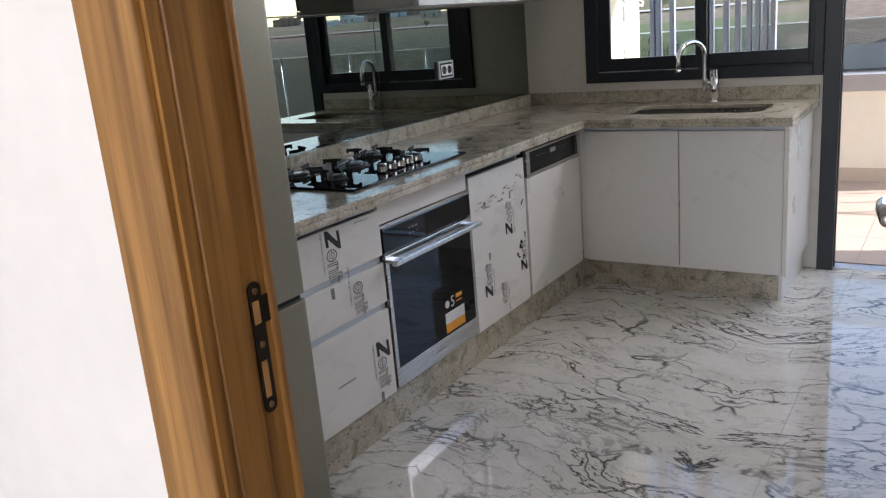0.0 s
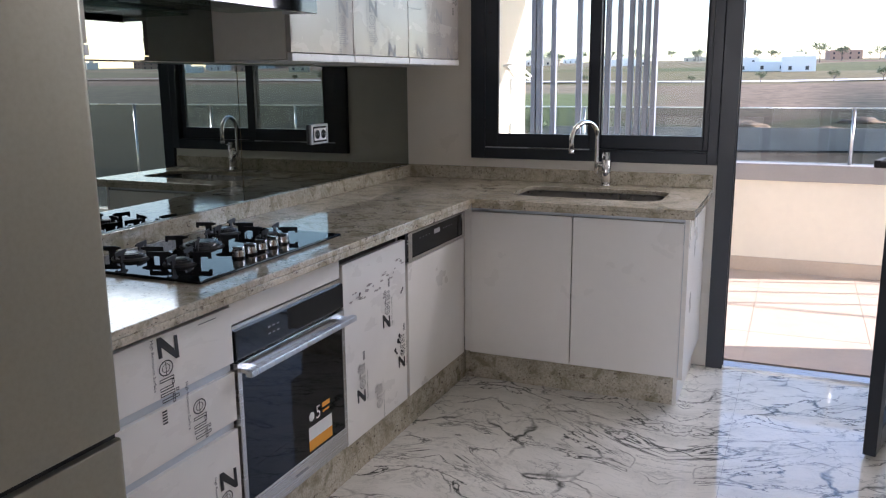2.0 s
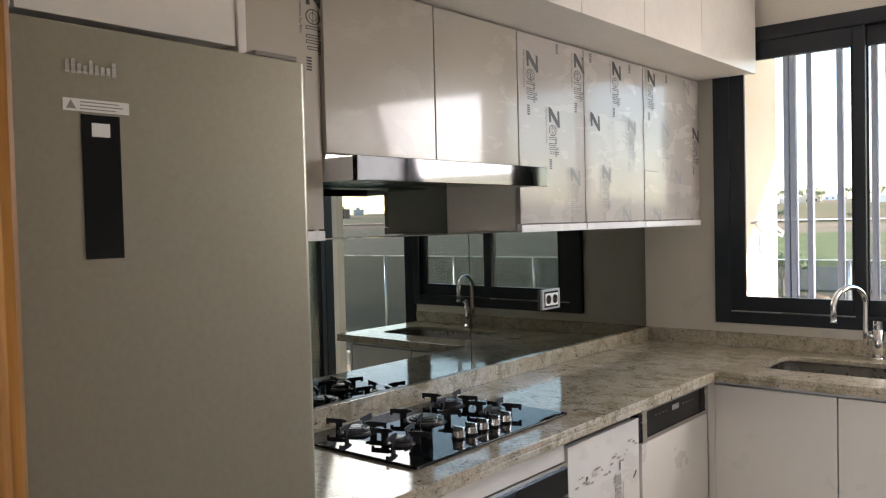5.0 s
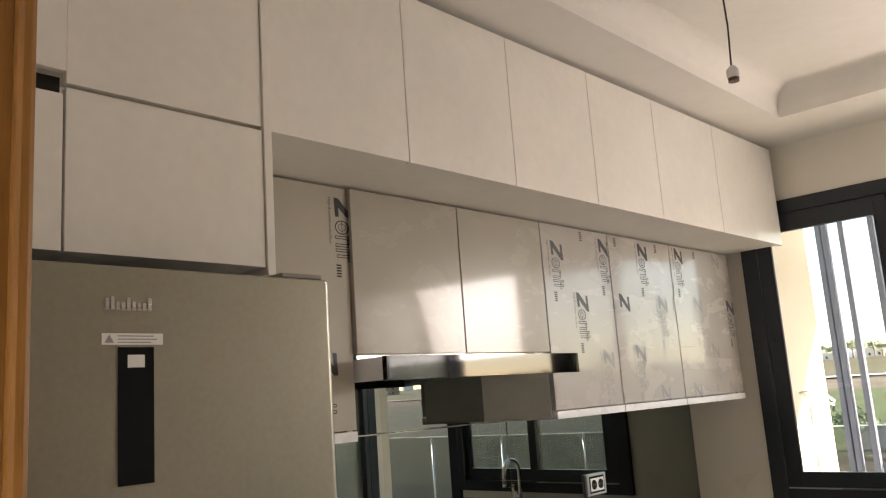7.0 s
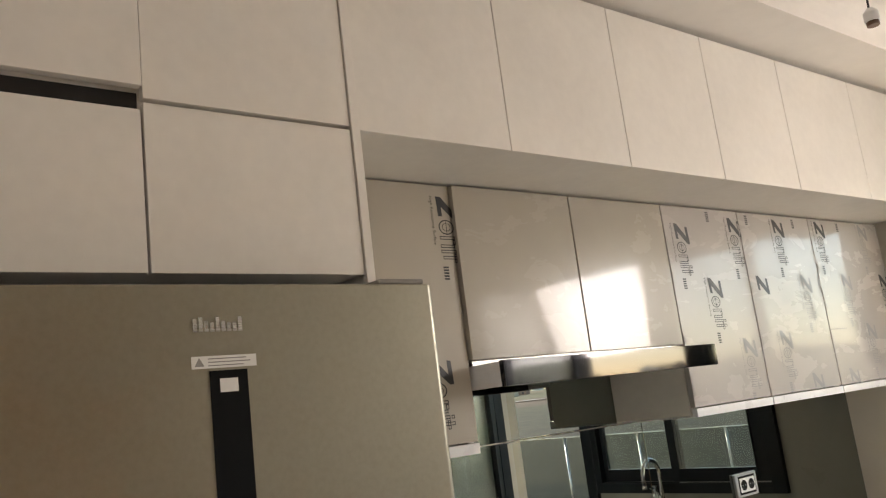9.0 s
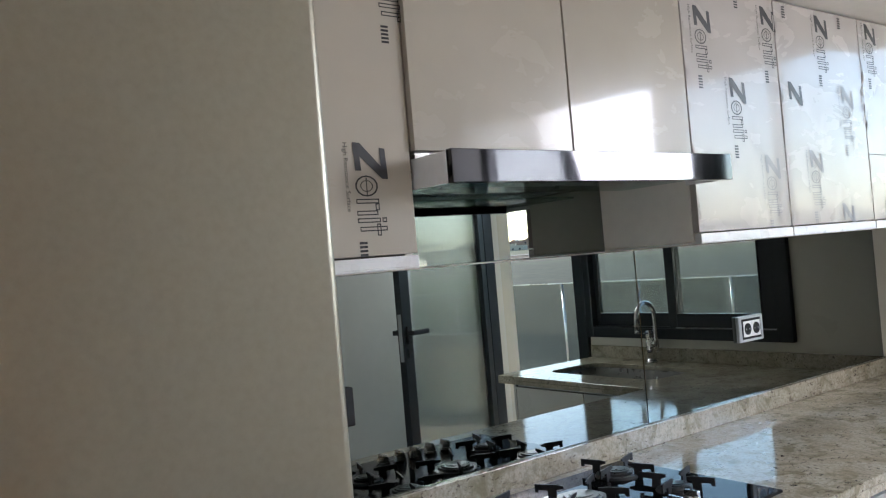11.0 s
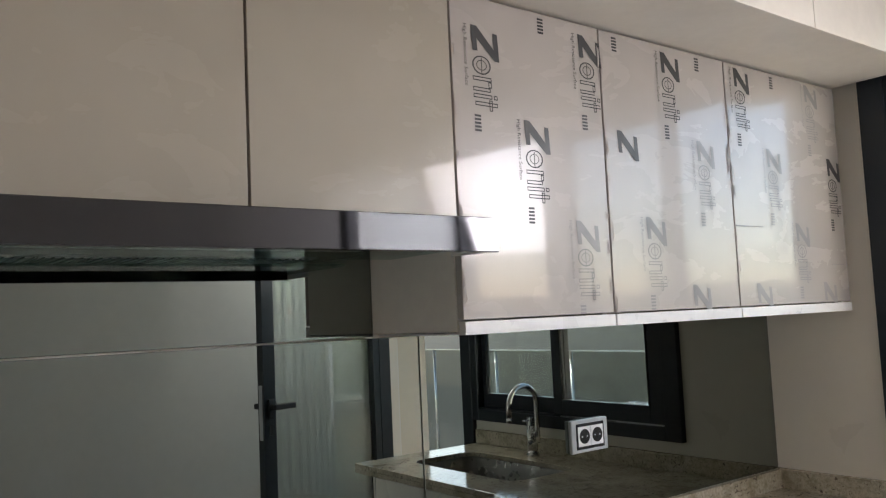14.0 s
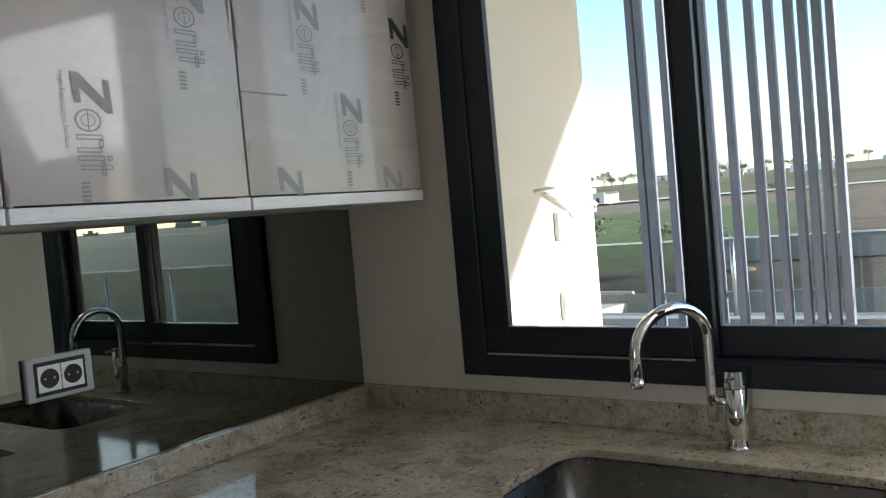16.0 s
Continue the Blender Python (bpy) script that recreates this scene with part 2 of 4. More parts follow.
GLASS = glass_material("clear_window_glass")
DOUBLEGLASS = glass_material("double_glazed_pane", (0.85, 0.89, 0.87), 0.0, 0.15)
BALGLASS = glass_material("grey_balustrade_glass", (0.72, 0.76, 0.76))
HOODGLASS = glass_material("green_edge_glass", (0.8, 0.92, 0.88))
INK = plain("black_print", (0.02, 0.02, 0.022), 0.45)
PALEINK = plain("grey_and_glared_print", (0.27, 0.265, 0.26), 0.45)
PAPER = plain("white_paper_label", (0.8, 0.8, 0.78), 0.5)
ORANGE = plain("orange_label_print", (0.85, 0.36, 0.03), 0.5)
BRASS = plain("bare_wood_in_lock", (0.5, 0.28, 0.09), 0.5)
PLASTIC_W = plain("white_and_window_lit_plastic", (0.8, 0.8, 0.79), 0.35)
PLASTIC_G = plain("grey_and_window_lit_plastic", (0.4, 0.42, 0.43), 0.3)
PLASTIC_D = plain("dark_socket_plate", (0.014, 0.015, 0.017), 0.25)
SLAT = plain("grey_painted_slat", (0.15, 0.155, 0.19), 0.5)
TERRA = plain("pink_beige_floor_tile", (0.5, 0.4, 0.31), 0.45, 0, 0.08, 4)
CAPSTONE = plain("grey_metal_cap", (0.3, 0.28, 0.27), 0.5)


# ---------- building blocks ----------
def link(name, bm, mat, parent=None, smooth=False):
    me = bpy.data.meshes.new(name)
    bmesh.ops.recalc_face_normals(bm, faces=bm.faces)
    bm.to_mesh(me)
    bm.free()
    mats = mat if isinstance(mat, (list, tuple)) else [mat]
    for k in mats:
        me.materials.append(k)
    if smooth:
        for p in me.polygons:
            p.use_smooth = True
    ob = new(name, me)
    if parent is not None:
        ob.parent = parent
    return ob


def add_box(bm, a, b, bevel=0.0, seg=2, m=None):
    a, b = Vector(a), Vector(b)
    c, s = (a + b) / 2, b - a
    mat = Matrix.Translation(c) @ Matrix.Diagonal((abs(s.x), abs(s.y), abs(s.z), 1))
    r = bmesh.ops.create_cube(bm, size=1, matrix=(m @ mat) if m else mat)
    if bevel:
        es = list({e for v in r["verts"] for e in v.link_edges})
        bmesh.ops.bevel(bm, geom=es, offset=bevel, segments=seg, affect="EDGES", profile=0.5)


def box(name, a, b, mat, parent=None, bevel=0.0, seg=2):
    bm = bmesh.new()
    add_box(bm, a, b, bevel, seg)
    return link(name, bm, mat, parent)


def boxes(name, lst, mat, parent=None, bevel=0.0):
    bm = bmesh.new()
    for a, b in lst:
        add_box(bm, a, b, bevel)
    return link(name, bm, mat, parent)


def add_cyl(bm, p, q, r, r2=None, n=24):
    p, q = Vector(p), Vector(q)
    d = q - p
    m = Matrix.Translation((p + q) / 2) @ d.to_track_quat("Z", "Y").to_matrix().to_4x4()
    bmesh.ops.create_cone(bm, cap_ends=True, segments=n, radius1=r, radius2=r if r2 is None else r2, depth=d.length, matrix=m)


def cyl(name, p, q, r, mat, parent=None, r2=None, n=24):
    bm = bmesh.new()
    add_cyl(bm, p, q, r, r2, n)
    ob = link(name, bm, mat, parent)
    for f in ob.data.polygons:
        f.use_smooth = len(f.vertices) == 4
    return ob


def tube(name, pts, r, mat, parent=None, n=12):
    """A round bar along a line of points."""
    bm = bmesh.new()
    pts = [Vector(p) for p in pts]
    rings = []
    s = None
    for i, p in enumerate(pts):
        d = (pts[min(i + 1, len(pts) - 1)] - pts[max(i - 1, 0)]).normalized()
        if s is None:
            s = d.orthogonal()
        s = (s - d * s.dot(d)).normalized()
        t = d.cross(s)
        rings.append([bm.verts.new(p + r * (math.cos(2 * math.pi * k / n) * s + math.sin(2 * math.pi * k / n) * t)) for k in range(n)])
    for a, b in zip(rings, rings[1:]):
        for k in range(n):
            bm.faces.new((a[k], a[(k + 1) % n], b[(k + 1) % n], b[k]))
    bm.faces.new(rings[0])
    bm.faces.new(rings[-1])
    return link(name, bm, mat, parent, True)


def prism(bm, poly, to3, depth_vec):
    """Extrudes a 2D polygon, set in space by to3, along depth_vec."""
    vs = [bm.verts.new(to3(*p)) for p in poly]
    f = bm.faces.new(vs)
    r = bmesh.ops.extrude_face_region(bm, geom=[f])
    bmesh.ops.translate(bm, vec=depth_vec, verts=[v for v in r["geom"] if isinstance(v, bmesh.types.BMVert)])


def empty(name, at=(0, 0, 0)):
    e = new(name)
    e.empty_display_size = 0.05
    e.location = at
    return e


def wall_with_holes(name, axis, at, thick, u0, u1, z0, z1, holes, mat):
    """A wall across x (axis 'y', plane y=at) or across y (axis 'x'), with rectangular openings (u0, u1, z0, z1)."""
    us = sorted({u0, u1, *[h[0] for h in holes], *[h[1] for h in holes]})
    zs = sorted({z0, z1, *[h[2] for h in holes], *[h[3] for h in holes]})
    bm = bmesh.new()
    for ua, ub in zip(us, us[1:]):
        za = None
        for z, zn in zip(zs, zs[1:]):
            cu, cz = (ua + ub) / 2, (z + zn) / 2
            solid = not any(h[0] < cu < h[1] and h[2] < cz < h[3] for h in holes)
            if solid and za is None:
                za = z
            if za is not None and (not solid or zn == zs[-1]):
                top = zn if solid else z
                if axis == "y":
                    add_box(bm, (ua, at, za), (ub, at + thick, top))
                else:
                    add_box(bm, (at, ua, za), (at + thick, ub, top))
                za = None
    bmesh.ops.remove_doubles(bm, verts=bm.verts, dist=1e-5)
    return tagged(link(name, bm, mat), kind="structure")


# text meshes from the built-in font, made once each
TEXTS = {}


def text_mesh(s, mat):
    key = (s, mat.name)
    if key not in TEXTS:
        c = bpy.data.curves.new("lettering", "FONT")
        c.body, c.size, c.extrude, c.align_x, c.align_y = s, 1.0, 0.0, "LEFT", "BOTTOM_BASELINE"
        c.resolution_u = 2
        ob = new("lettering_source", c)
        bpy.context.view_layer.update()
        me = bpy.data.meshes.new_from_object(ob.evaluated_get(bpy.context.evaluated_depsgraph_get()))
        bpy.data.objects.remove(ob)
        me.materials.clear()
        me.materials.append(mat)
        TEXTS[key] = me
    return TEXTS[key]


def lettering(parent, s, m, mat):
    ob = new("lettering", text_mesh(s, mat))
    ob.parent = parent
    ob.matrix_basis = m
    return ob


WX = 0.0
FARY = 4.80
RIGHTX = 2.54
CEILZ = 2.64

# ---------- structure ----------
def floor_slabs():
    ground = box("floor", (-0.2, -2.6, -0.12), (2.8, 4.9, -0.012), DARKGAP)
    tagged(ground, kind="structure")
    for i in range(4):
        for j in range(10):
            x0, y0 = -0.62 + 0.8 * i, -2.7 + 0.8 * j
            x1, y1 = min(x0 + 0.7992, 2.7), min(y0 + 0.7992, 4.89)
            x0 = max(x0, -0.1)
            bm = bmesh.new()
            add_box(bm, (x0, y0, -0.02), (x1, y1, 0.0), 0.0006, 1)
            link("slab", bm, MARBLE, ground)


W0, W1 = 0.945, 1.06          # the wall between hall and kitchen
DOOR_L, DOOR_R = 1.505, 2.29  # the entry door's clear opening
tagged(box("wall_west", (-0.15, -2.6, 0), (-0.006, FARY, 3.0), WALL), kind="structure")
tagged(box("wall_east", (RIGHTX, -2.6, 0), (RIGHTX + 0.15, 4.98, 3.0), PAINT), kind="structure")
wall_with_holes("wall_north", "y", FARY, 0.16, -0.15, RIGHTX, 0, 3.0, [(0.39, 1.62, 1.0, 2.365), (1.62, 2.52, 0.0, 2.365)], WALL)
wall_with_holes("wall_hall", "y", W0, W1 - W0, -0.006, RIGHTX, 0, 3.0, [(DOOR_L - 0.03, DOOR_R + 0.03, 0, 2.08)], PAINT)
wall_with_holes("wall_south", "y", -2.6, 0.16, -0.006, RIGHTX, 0, 3.0, [(1.1, 3.1, 0.85, 2.4)], PAINT)


def ceiling():
    bm = bmesh.new()
    add_box(bm, (-0.006, W1, CEILZ + 0.12), (RIGHTX, FARY, 3.0))
    x0, x1, y0, y1 = 0.80, 2.2, 1.45, 4.36
    for a, b in (((-0.006, W1), (x0, FARY)), ((x1, W1), (RIGHTX, FARY)), ((x0, W1), (x1, y0)), ((x0, y1), (x1, FARY))):
        add_box(bm, (*a, CEILZ), (*b, CEILZ + 0.12))
    # rounded lip of the tray: a quarter cove along two sides
    c = CEILZ + 0.12
    arc = [(0.0, c)] + [(0.09 - 0.09 * math.sin(math.pi / 2 * k / 10), c - 0.09 + 0.09 * math.cos(math.pi / 2 * k / 10)) for k in range(11)]
    prism(bm, arc, lambda p, q: Vector((x0 + p, y0, q)), Vector((0, y1 - y0, 0)))
    prism(bm, arc, lambda p, q: Vector((x0, y1 - p, q)), Vector((x1 - x0, 0, 0)))
    add_box(bm, (-0.006, -2.6, 2.7), (RIGHTX, W0, 3.0))
    tagged(link("ceiling", bm, CEIL), kind="structure")


ceiling()


def door_jamb():
    """Moulded oak lining of the entry door with its casing and the strike plate."""
    z1 = 2.05
    bm = bmesh.new()
    # lining profile, seen from above (x, y): a rebate and two small grooves
    def lining(sx, x):
        prof = [(-0.03, W0 - 0.004), (0, W0 - 0.004), (0, W0 + 0.012), (-0.003, W0 + 0.014), (-0.003, W0 + 0.018), (0, W0 + 0.02), (0, W0 + 0.07), (-0.012, W0 + 0.072), (-0.012, W1 + 0.004), (-0.03, W1 + 0.004)]
        prism(bm, [(x + sx * p, q) for p, q in prof], lambda a, b: Vector((a, b, 0)), Vector((0, 0, z1)))
    lining(1, DOOR_L)
    lining(-1, DOOR_R)
    # casing boards with a rounded edge, on the hall side and the kitchen side
    for s, x in ((-1, DOOR_L), (1, DOOR_R)):
        add_box(bm, (x + s * 0.006, W0 - 0.016, 0), (x + s * 0.106, W0 - 0.001, z1 + 0.1), 0.005, 3)
        if s < 0:
            add_box(bm, (x - 0.006, W1 + 0.001, 0), (x - 0.09, W1 + 0.014, z1 + 0.1), 0.004, 2)
    jamb = tagged(link("door_jamb", bm, WOOD), "oak-stained wooden door lining with moulded casing", "door frame", kind="structure")
    head = box("head", (DOOR_L - 0.006, W0 - 0.016, z1), (DOOR_R + 0.006, W1 + 0.012, z1 + 0.1), WOODX, jamb, 0.004)
    # strike plate let into the lining
    x, yc = DOOR_L - 0.012, 1.04
    def rounded(y0, y1, z0, z1, r):
        out = []
        for cy, cz, a0 in ((y1 - r, z1 - r, 0), (y0 + r, z1 - r, 90), (y0 + r, z0 + r, 180), (y1 - r, z0 + r, 270)):
            for k in range(7):
                a = radians(a0 + 15 * k)
                out.append((cy + r * math.cos(a), cz + r * math.sin(a)))
        return out
    bm = bmesh.new()
    prism(bm, rounded(yc - 0.011, yc + 0.011, 0.918, 1.095, 0.0105), lambda a, b: Vector((x + 0.0005, a, b)), Vector((0.0016, 0, 0)))
    add_box(bm, (x + 0.0006, yc + 0.005, 1.038), (x + 0.0022, yc + 0.022, 1.074), 0.0005)
    link("strike_plate", bm, PLASTIC_D, jamb)
    bm = bmesh.new()
    for z0, z1_, w in ((1.04, 1.07, 0.007), (0.94, 0.99, 0.006)):
        add_box(bm, (x + 0.002, yc - w, z0), (x + 0.0028, yc + w * 0.6, z1_))
    link("bolt_pocket", bm, BRASS, jamb)
    for z in (1.083, 1.012, 0.929):
        cyl("screw", (x + 0.0018, yc, z), (x + 0.0032, yc, z), 0.0045, CHROME, jamb, n=12)


door_jamb()


def entry_door():
    e = empty("entry_door", (2.285, 1.075, 0))
    e.rotation_euler = (0, 0, radians(7.5))
    leaf = box("leaf", (0.0, 0.0, 0.008), (0.04, 0.745, 2.03), WOOD, e, 0.002)
    bm = bmesh.new()
    add_cyl(bm, (-0.008, 0.69, 1.02), (0.0, 0.69, 1.02), 0.025)
    add_cyl(bm, (-0.008, 0.69, 0.93), (0.0, 0.69, 0.93), 0.025)
    link("rose", bm, STEEL, e)
    tube("lever", [(0, 0.69, 1.02), (-0.05, 0.69, 1.02), (-0.062, 0.685, 1.02), (-0.068, 0.67, 1.02), (-0.07, 0.64, 1.02), (-0.07, 0.53, 1.03)], 0.0105, STEEL, e, 20)
    bm = bmesh.new()
    add_box(bm, (-0.035, 0.689, 0.918), (-0.008, 0.691, 0.942), 0.0008)
    add_cyl(bm, (-0.028, 0.6885, 0.93), (-0.028, 0.6915, 0.93), 0.011)
    link("key", bm, STEEL, e)
    bm = bmesh.new()
    add_cyl(bm, (-0.03, 0.688, 0.905), (-0.03, 0.690, 0.905), 0.013, n=10)
    add_box(bm, (-0.034, 0.688, 0.855), (-0.026, 0.690, 0.897), 0.0005)
    add_box(bm, (-0.037, 0.688, 0.868), (-0.034, 0.690, 0.874))
    link("hanging_key", bm, STEEL, e)
    for part in e.children:
        if part is not leaf:
            part.location.z = 0.045
    tagged(e, "open oak-stained wooden door with steel lever and keys", "door")


entry_door()


def window_and_door():
    y0, y1 = 4.775, 4.85
    # window frame, a group of bars
    w = tagged(boxes("window_1", [((0.375, y0, 0.991), (0.45, y1, 2.375)), ((1.56, y0, 0.991), (1.606, y1, 2.375)),
                                  ((0.45, y0, 0.991), (1.56, y1, 1.045)), ((0.45, y0, 2.31), (1.56, y1, 2.375))], ANTHRACITE, None, 0.003),
               "anthracite aluminium sliding window above the sink", "window", kind="structure")
    box("track", (0.45, y0 + 0.006, 1.0452), (1.56, y1 - 0.004, 1.0518), ANTHRACITE, w)
    box("gasket_line", (0.455, y0 - 0.002, 1.047), (1.0, y0 + 0.005, 1.0515), ALU, w)

    def sash(x0, x1, ya, l=0.066, r=0.05):
        s = boxes("sash", [((x0, ya, 1.052), (x0 + l, ya + 0.03, 2.31)), ((x1 - r, ya, 1.052), (x1, ya + 0.03, 2.31)),
                           ((x0 + l, ya, 1.052), (x1 - r, ya + 0.03, 1.12)), ((x0 + l, ya, 2.225), (x1 - r, ya + 0.03, 2.31))], ANTHRACITE, w, 0.003)
        pane = box("pane", (x0 + l - 0.005, ya + 0.012, 1.115), (x1 - r + 0.005, ya + 0.018, 2.23), GLASS, w)
        pane.visible_shadow = False
        boxes("glazing_bead", [((x0 + l, ya - 0.003, 1.12), (x0 + l + 0.006, ya + 0.012, 2.225)), ((x1 - r - 0.006, ya - 0.003, 1.12), (x1 - r, ya + 0.012, 2.225))], GASKET, w)
    sash(0.452, 1.045, y0 + 0.006)
    sash(0.995, 1.558, y0 + 0.038, 0.05, 0.024)
    cyl("latch", (0.478, y0 + 0.008, 1.72), (0.478, y0 - 0.004, 1.72), 0.008, GASKET, w)
    # the door's fixed frame
    d = tagged(boxes("door_1", [((1.607, y0, 0), (1.683, y1 + 0.03, 2.375)), ((2.475, y0 + 0.03, 0), (2.535, y1 + 0.03, 2.375)),
                                ((1.683, y0, 2.31), (2.475, y1 + 0.03, 2.375))], ANTHRACITE, None, 0.003),
               "anthracite aluminium balcony door frame", "door frame", kind="structure")
    boxes("gasket_line", [((1.683, y0 + 0.03, 0), (1.688, y0 + 0.05, 2.31))], GASKET, d)
    box("threshold", (1.683, y0 + 0.02, -0.002), (2.475, y1 + 0.03, 0.012), ALU, d, 0.002)
    # the open glazed leaf
    h, f = Vector((2.485, 4.83, 0)), Vector((2.25, 3.975, 0))
    L = (f - h).length
    ang = math.atan2(f.y - h.y, f.x - h.x)
    leaf = empty("balcony_door_leaf", (h.x, h.y, 0))
    leaf.rotation_euler = (0, 0, ang)
    t = 0.045
    boxes("stile_and_rail", [((0, 0, 0.015), (0.075, t, 2.3)), ((L - 0.078, 0, 0.015), (L, t, 2.3)),
                             ((0.075, 0, 0.015), (L - 0.078, t, 0.1)), ((0.075, 0, 2.22), (L - 0.078, t, 2.3))], ANTHRACITE, leaf, 0.003)
    pane = box("pane", (0.07, 0.018, 0.095), (L - 0.073, 0.026, 2.225), DOUBLEGLASS, leaf)
    pane.visible_shadow = False
    boxes("lock_plate", [((L - 0.0005, 0.01, 0.93), (L + 0.002, t - 0.01, 1.2))], ALU, leaf, 0.0005)
    bm = bmesh.new()
    for s, yy in ((-1, 0), (1, t)):
        add_box(bm, (L - 0.055, yy, 1.03), (L - 0.025, yy + s * 0.012, 1.13), 0.003)
        add_cyl(bm, (L - 0.04, yy, 1.09), (L - 0.04, yy + s * 0.055, 1.09), 0.014, n=14)
        add_box(bm, (L - 0.16, yy + s * 0.04, 1.077), (L - 0.024, yy + s * 0.062, 1.105), 0.006)
        add_box(bm, (L - 0.052, yy, 0.95), (L - 0.028, yy + s * 0.008, 1.0), 0.003)
    link("handle", bm, GASKET, leaf)
    tagged(leaf, "open anthracite glazed balcony door leaf with black handles", "door")


window_and_door()


# ---------- balcony and outside ----------
def balcony():
    fl = box("balcony_floor", (-2.5, 4.98, -0.16), (9.0, 7.1, -0.016), TERRA)
    tagged(fl, kind="structure")
    for i in range(18):
        for j in range(4):
            x0, y0 = -2.5 + 0.61 * i, 4.98 + 0.53 * j
            box("floor_tile", (x0, y0, -0.03), (x0 + 0.607, y0 + 0.527, -0.012), TERRA, fl)
    tagged(box("wall_balcony", (0.02, 4.96, -0.1), (0.42, 5.55, 3.29), RENDER_WALL), kind="structure")
    tagged(box("wall_balcony_east", (3.2, 4.98, -0.1), (3.4, 5.66, 3.29), RENDER_WALL), kind="structure")
    tagged(box("wall_facade", (2.69, 4.8, -0.1), (3.4, 4.98, 3.29), RENDER_WALL), kind="structure")
    slab = tagged(box("balcony_ceiling", (-2.5, 4.96, 3.3), (9.0, 6.95, 3.55), RENDER_WALL), kind="structure")
    par = tagged(box("parapet", (-2.5, 7.1, -0.1), (2.7, 7.25, 0.66), RENDER_WALL), kind="structure")
    box("skirting", (-2.5, 7.088, -0.012), (2.7, 7.1, 0.09), TERRA, par)
    box("cap", (-2.5, 7.07, 0.66), (2.7, 7.28, 0.78), CAPSTONE, par, 0.004)
    box("kerb", (2.7, 7.1, -0.1), (9.0, 7.25, 0.1), RENDER_WALL, par, 0.004)
    for i in range(12):
        x0 = -2.45 + 0.95 * i
        zb = 0.78 if x0 < 2.2 else 0.1
        pane = box("balustrade_pane", (x0, 7.17, zb), (x0 + 0.93, 7.182, 1.17), BALGLASS, par)
        pane.visible_shadow = False
        cyl("post", (x0 - 0.01, 7.176, 0.78 if x0 < 2.8 else 0.1), (x0 - 0.01, 7.176, 1.175), 0.012, ALU, par, n=10)
    box("handrail", (-2.5, 7.165, 1.168), (9.0, 7.187, 1.176), ALU, par)
    first = None
    for x in (0.055, 0.1, 0.21, 0.405, 0.505, 0.618, 0.703, 0.786, 0.844, 0.901, 0.957):
        if first is None:
            first = tagged(box("screen_slat", (-0.018, -0.03, 0), (0.018, 0.03, 3.2), SLAT, None, 0.004), "tall grey vertical metal screen slat", "slat", "slats of the balcony screen")
            first.location = (x, 6.92, -0.012)
        else:
            copy_thing(first, Matrix.Translation((x, 6.92, -0.012)))
    for z in (1.352, 1.104):
        e = box("wall_socket", (0.42, 5.26, z - 0.045), (0.438, 5.335, z + 0.045), PLASTIC_G, None, 0.006)
        tagged(e, "grey weatherproof socket on the balcony wall", "socket", "balcony sockets")
    tube("loose_cable", [(0.42, 5.15, 1.463), (0.45, 5.2, 1.47), (0.48, 5.3, 1.455), (0.5, 5.4, 1.41), (0.49, 5.42, 1.39), (0.46, 5.36, 1.41), (0.43, 5.2, 1.455)], 0.006, PLASTIC_W)
    tagged(bpy.data.objects["loose_cable"], "loose grey loop of cable from the wall", "cable")


balcony()


def terrain_z(x, y):
    d = math.hypot(x * 0.55, y)
    z = np.interp(d, [0, 40, 70, 130, 260, 480, 900, 2000, 4000], [-9.5, -9.5, -9.0, -5.0, 1.0, 8.0, 17.0, 30.0, 40.0])
    return float(z) + 0.5 * noise.noise((x * 0.02, y * 0.02, 0)) * min(1, d / 60)


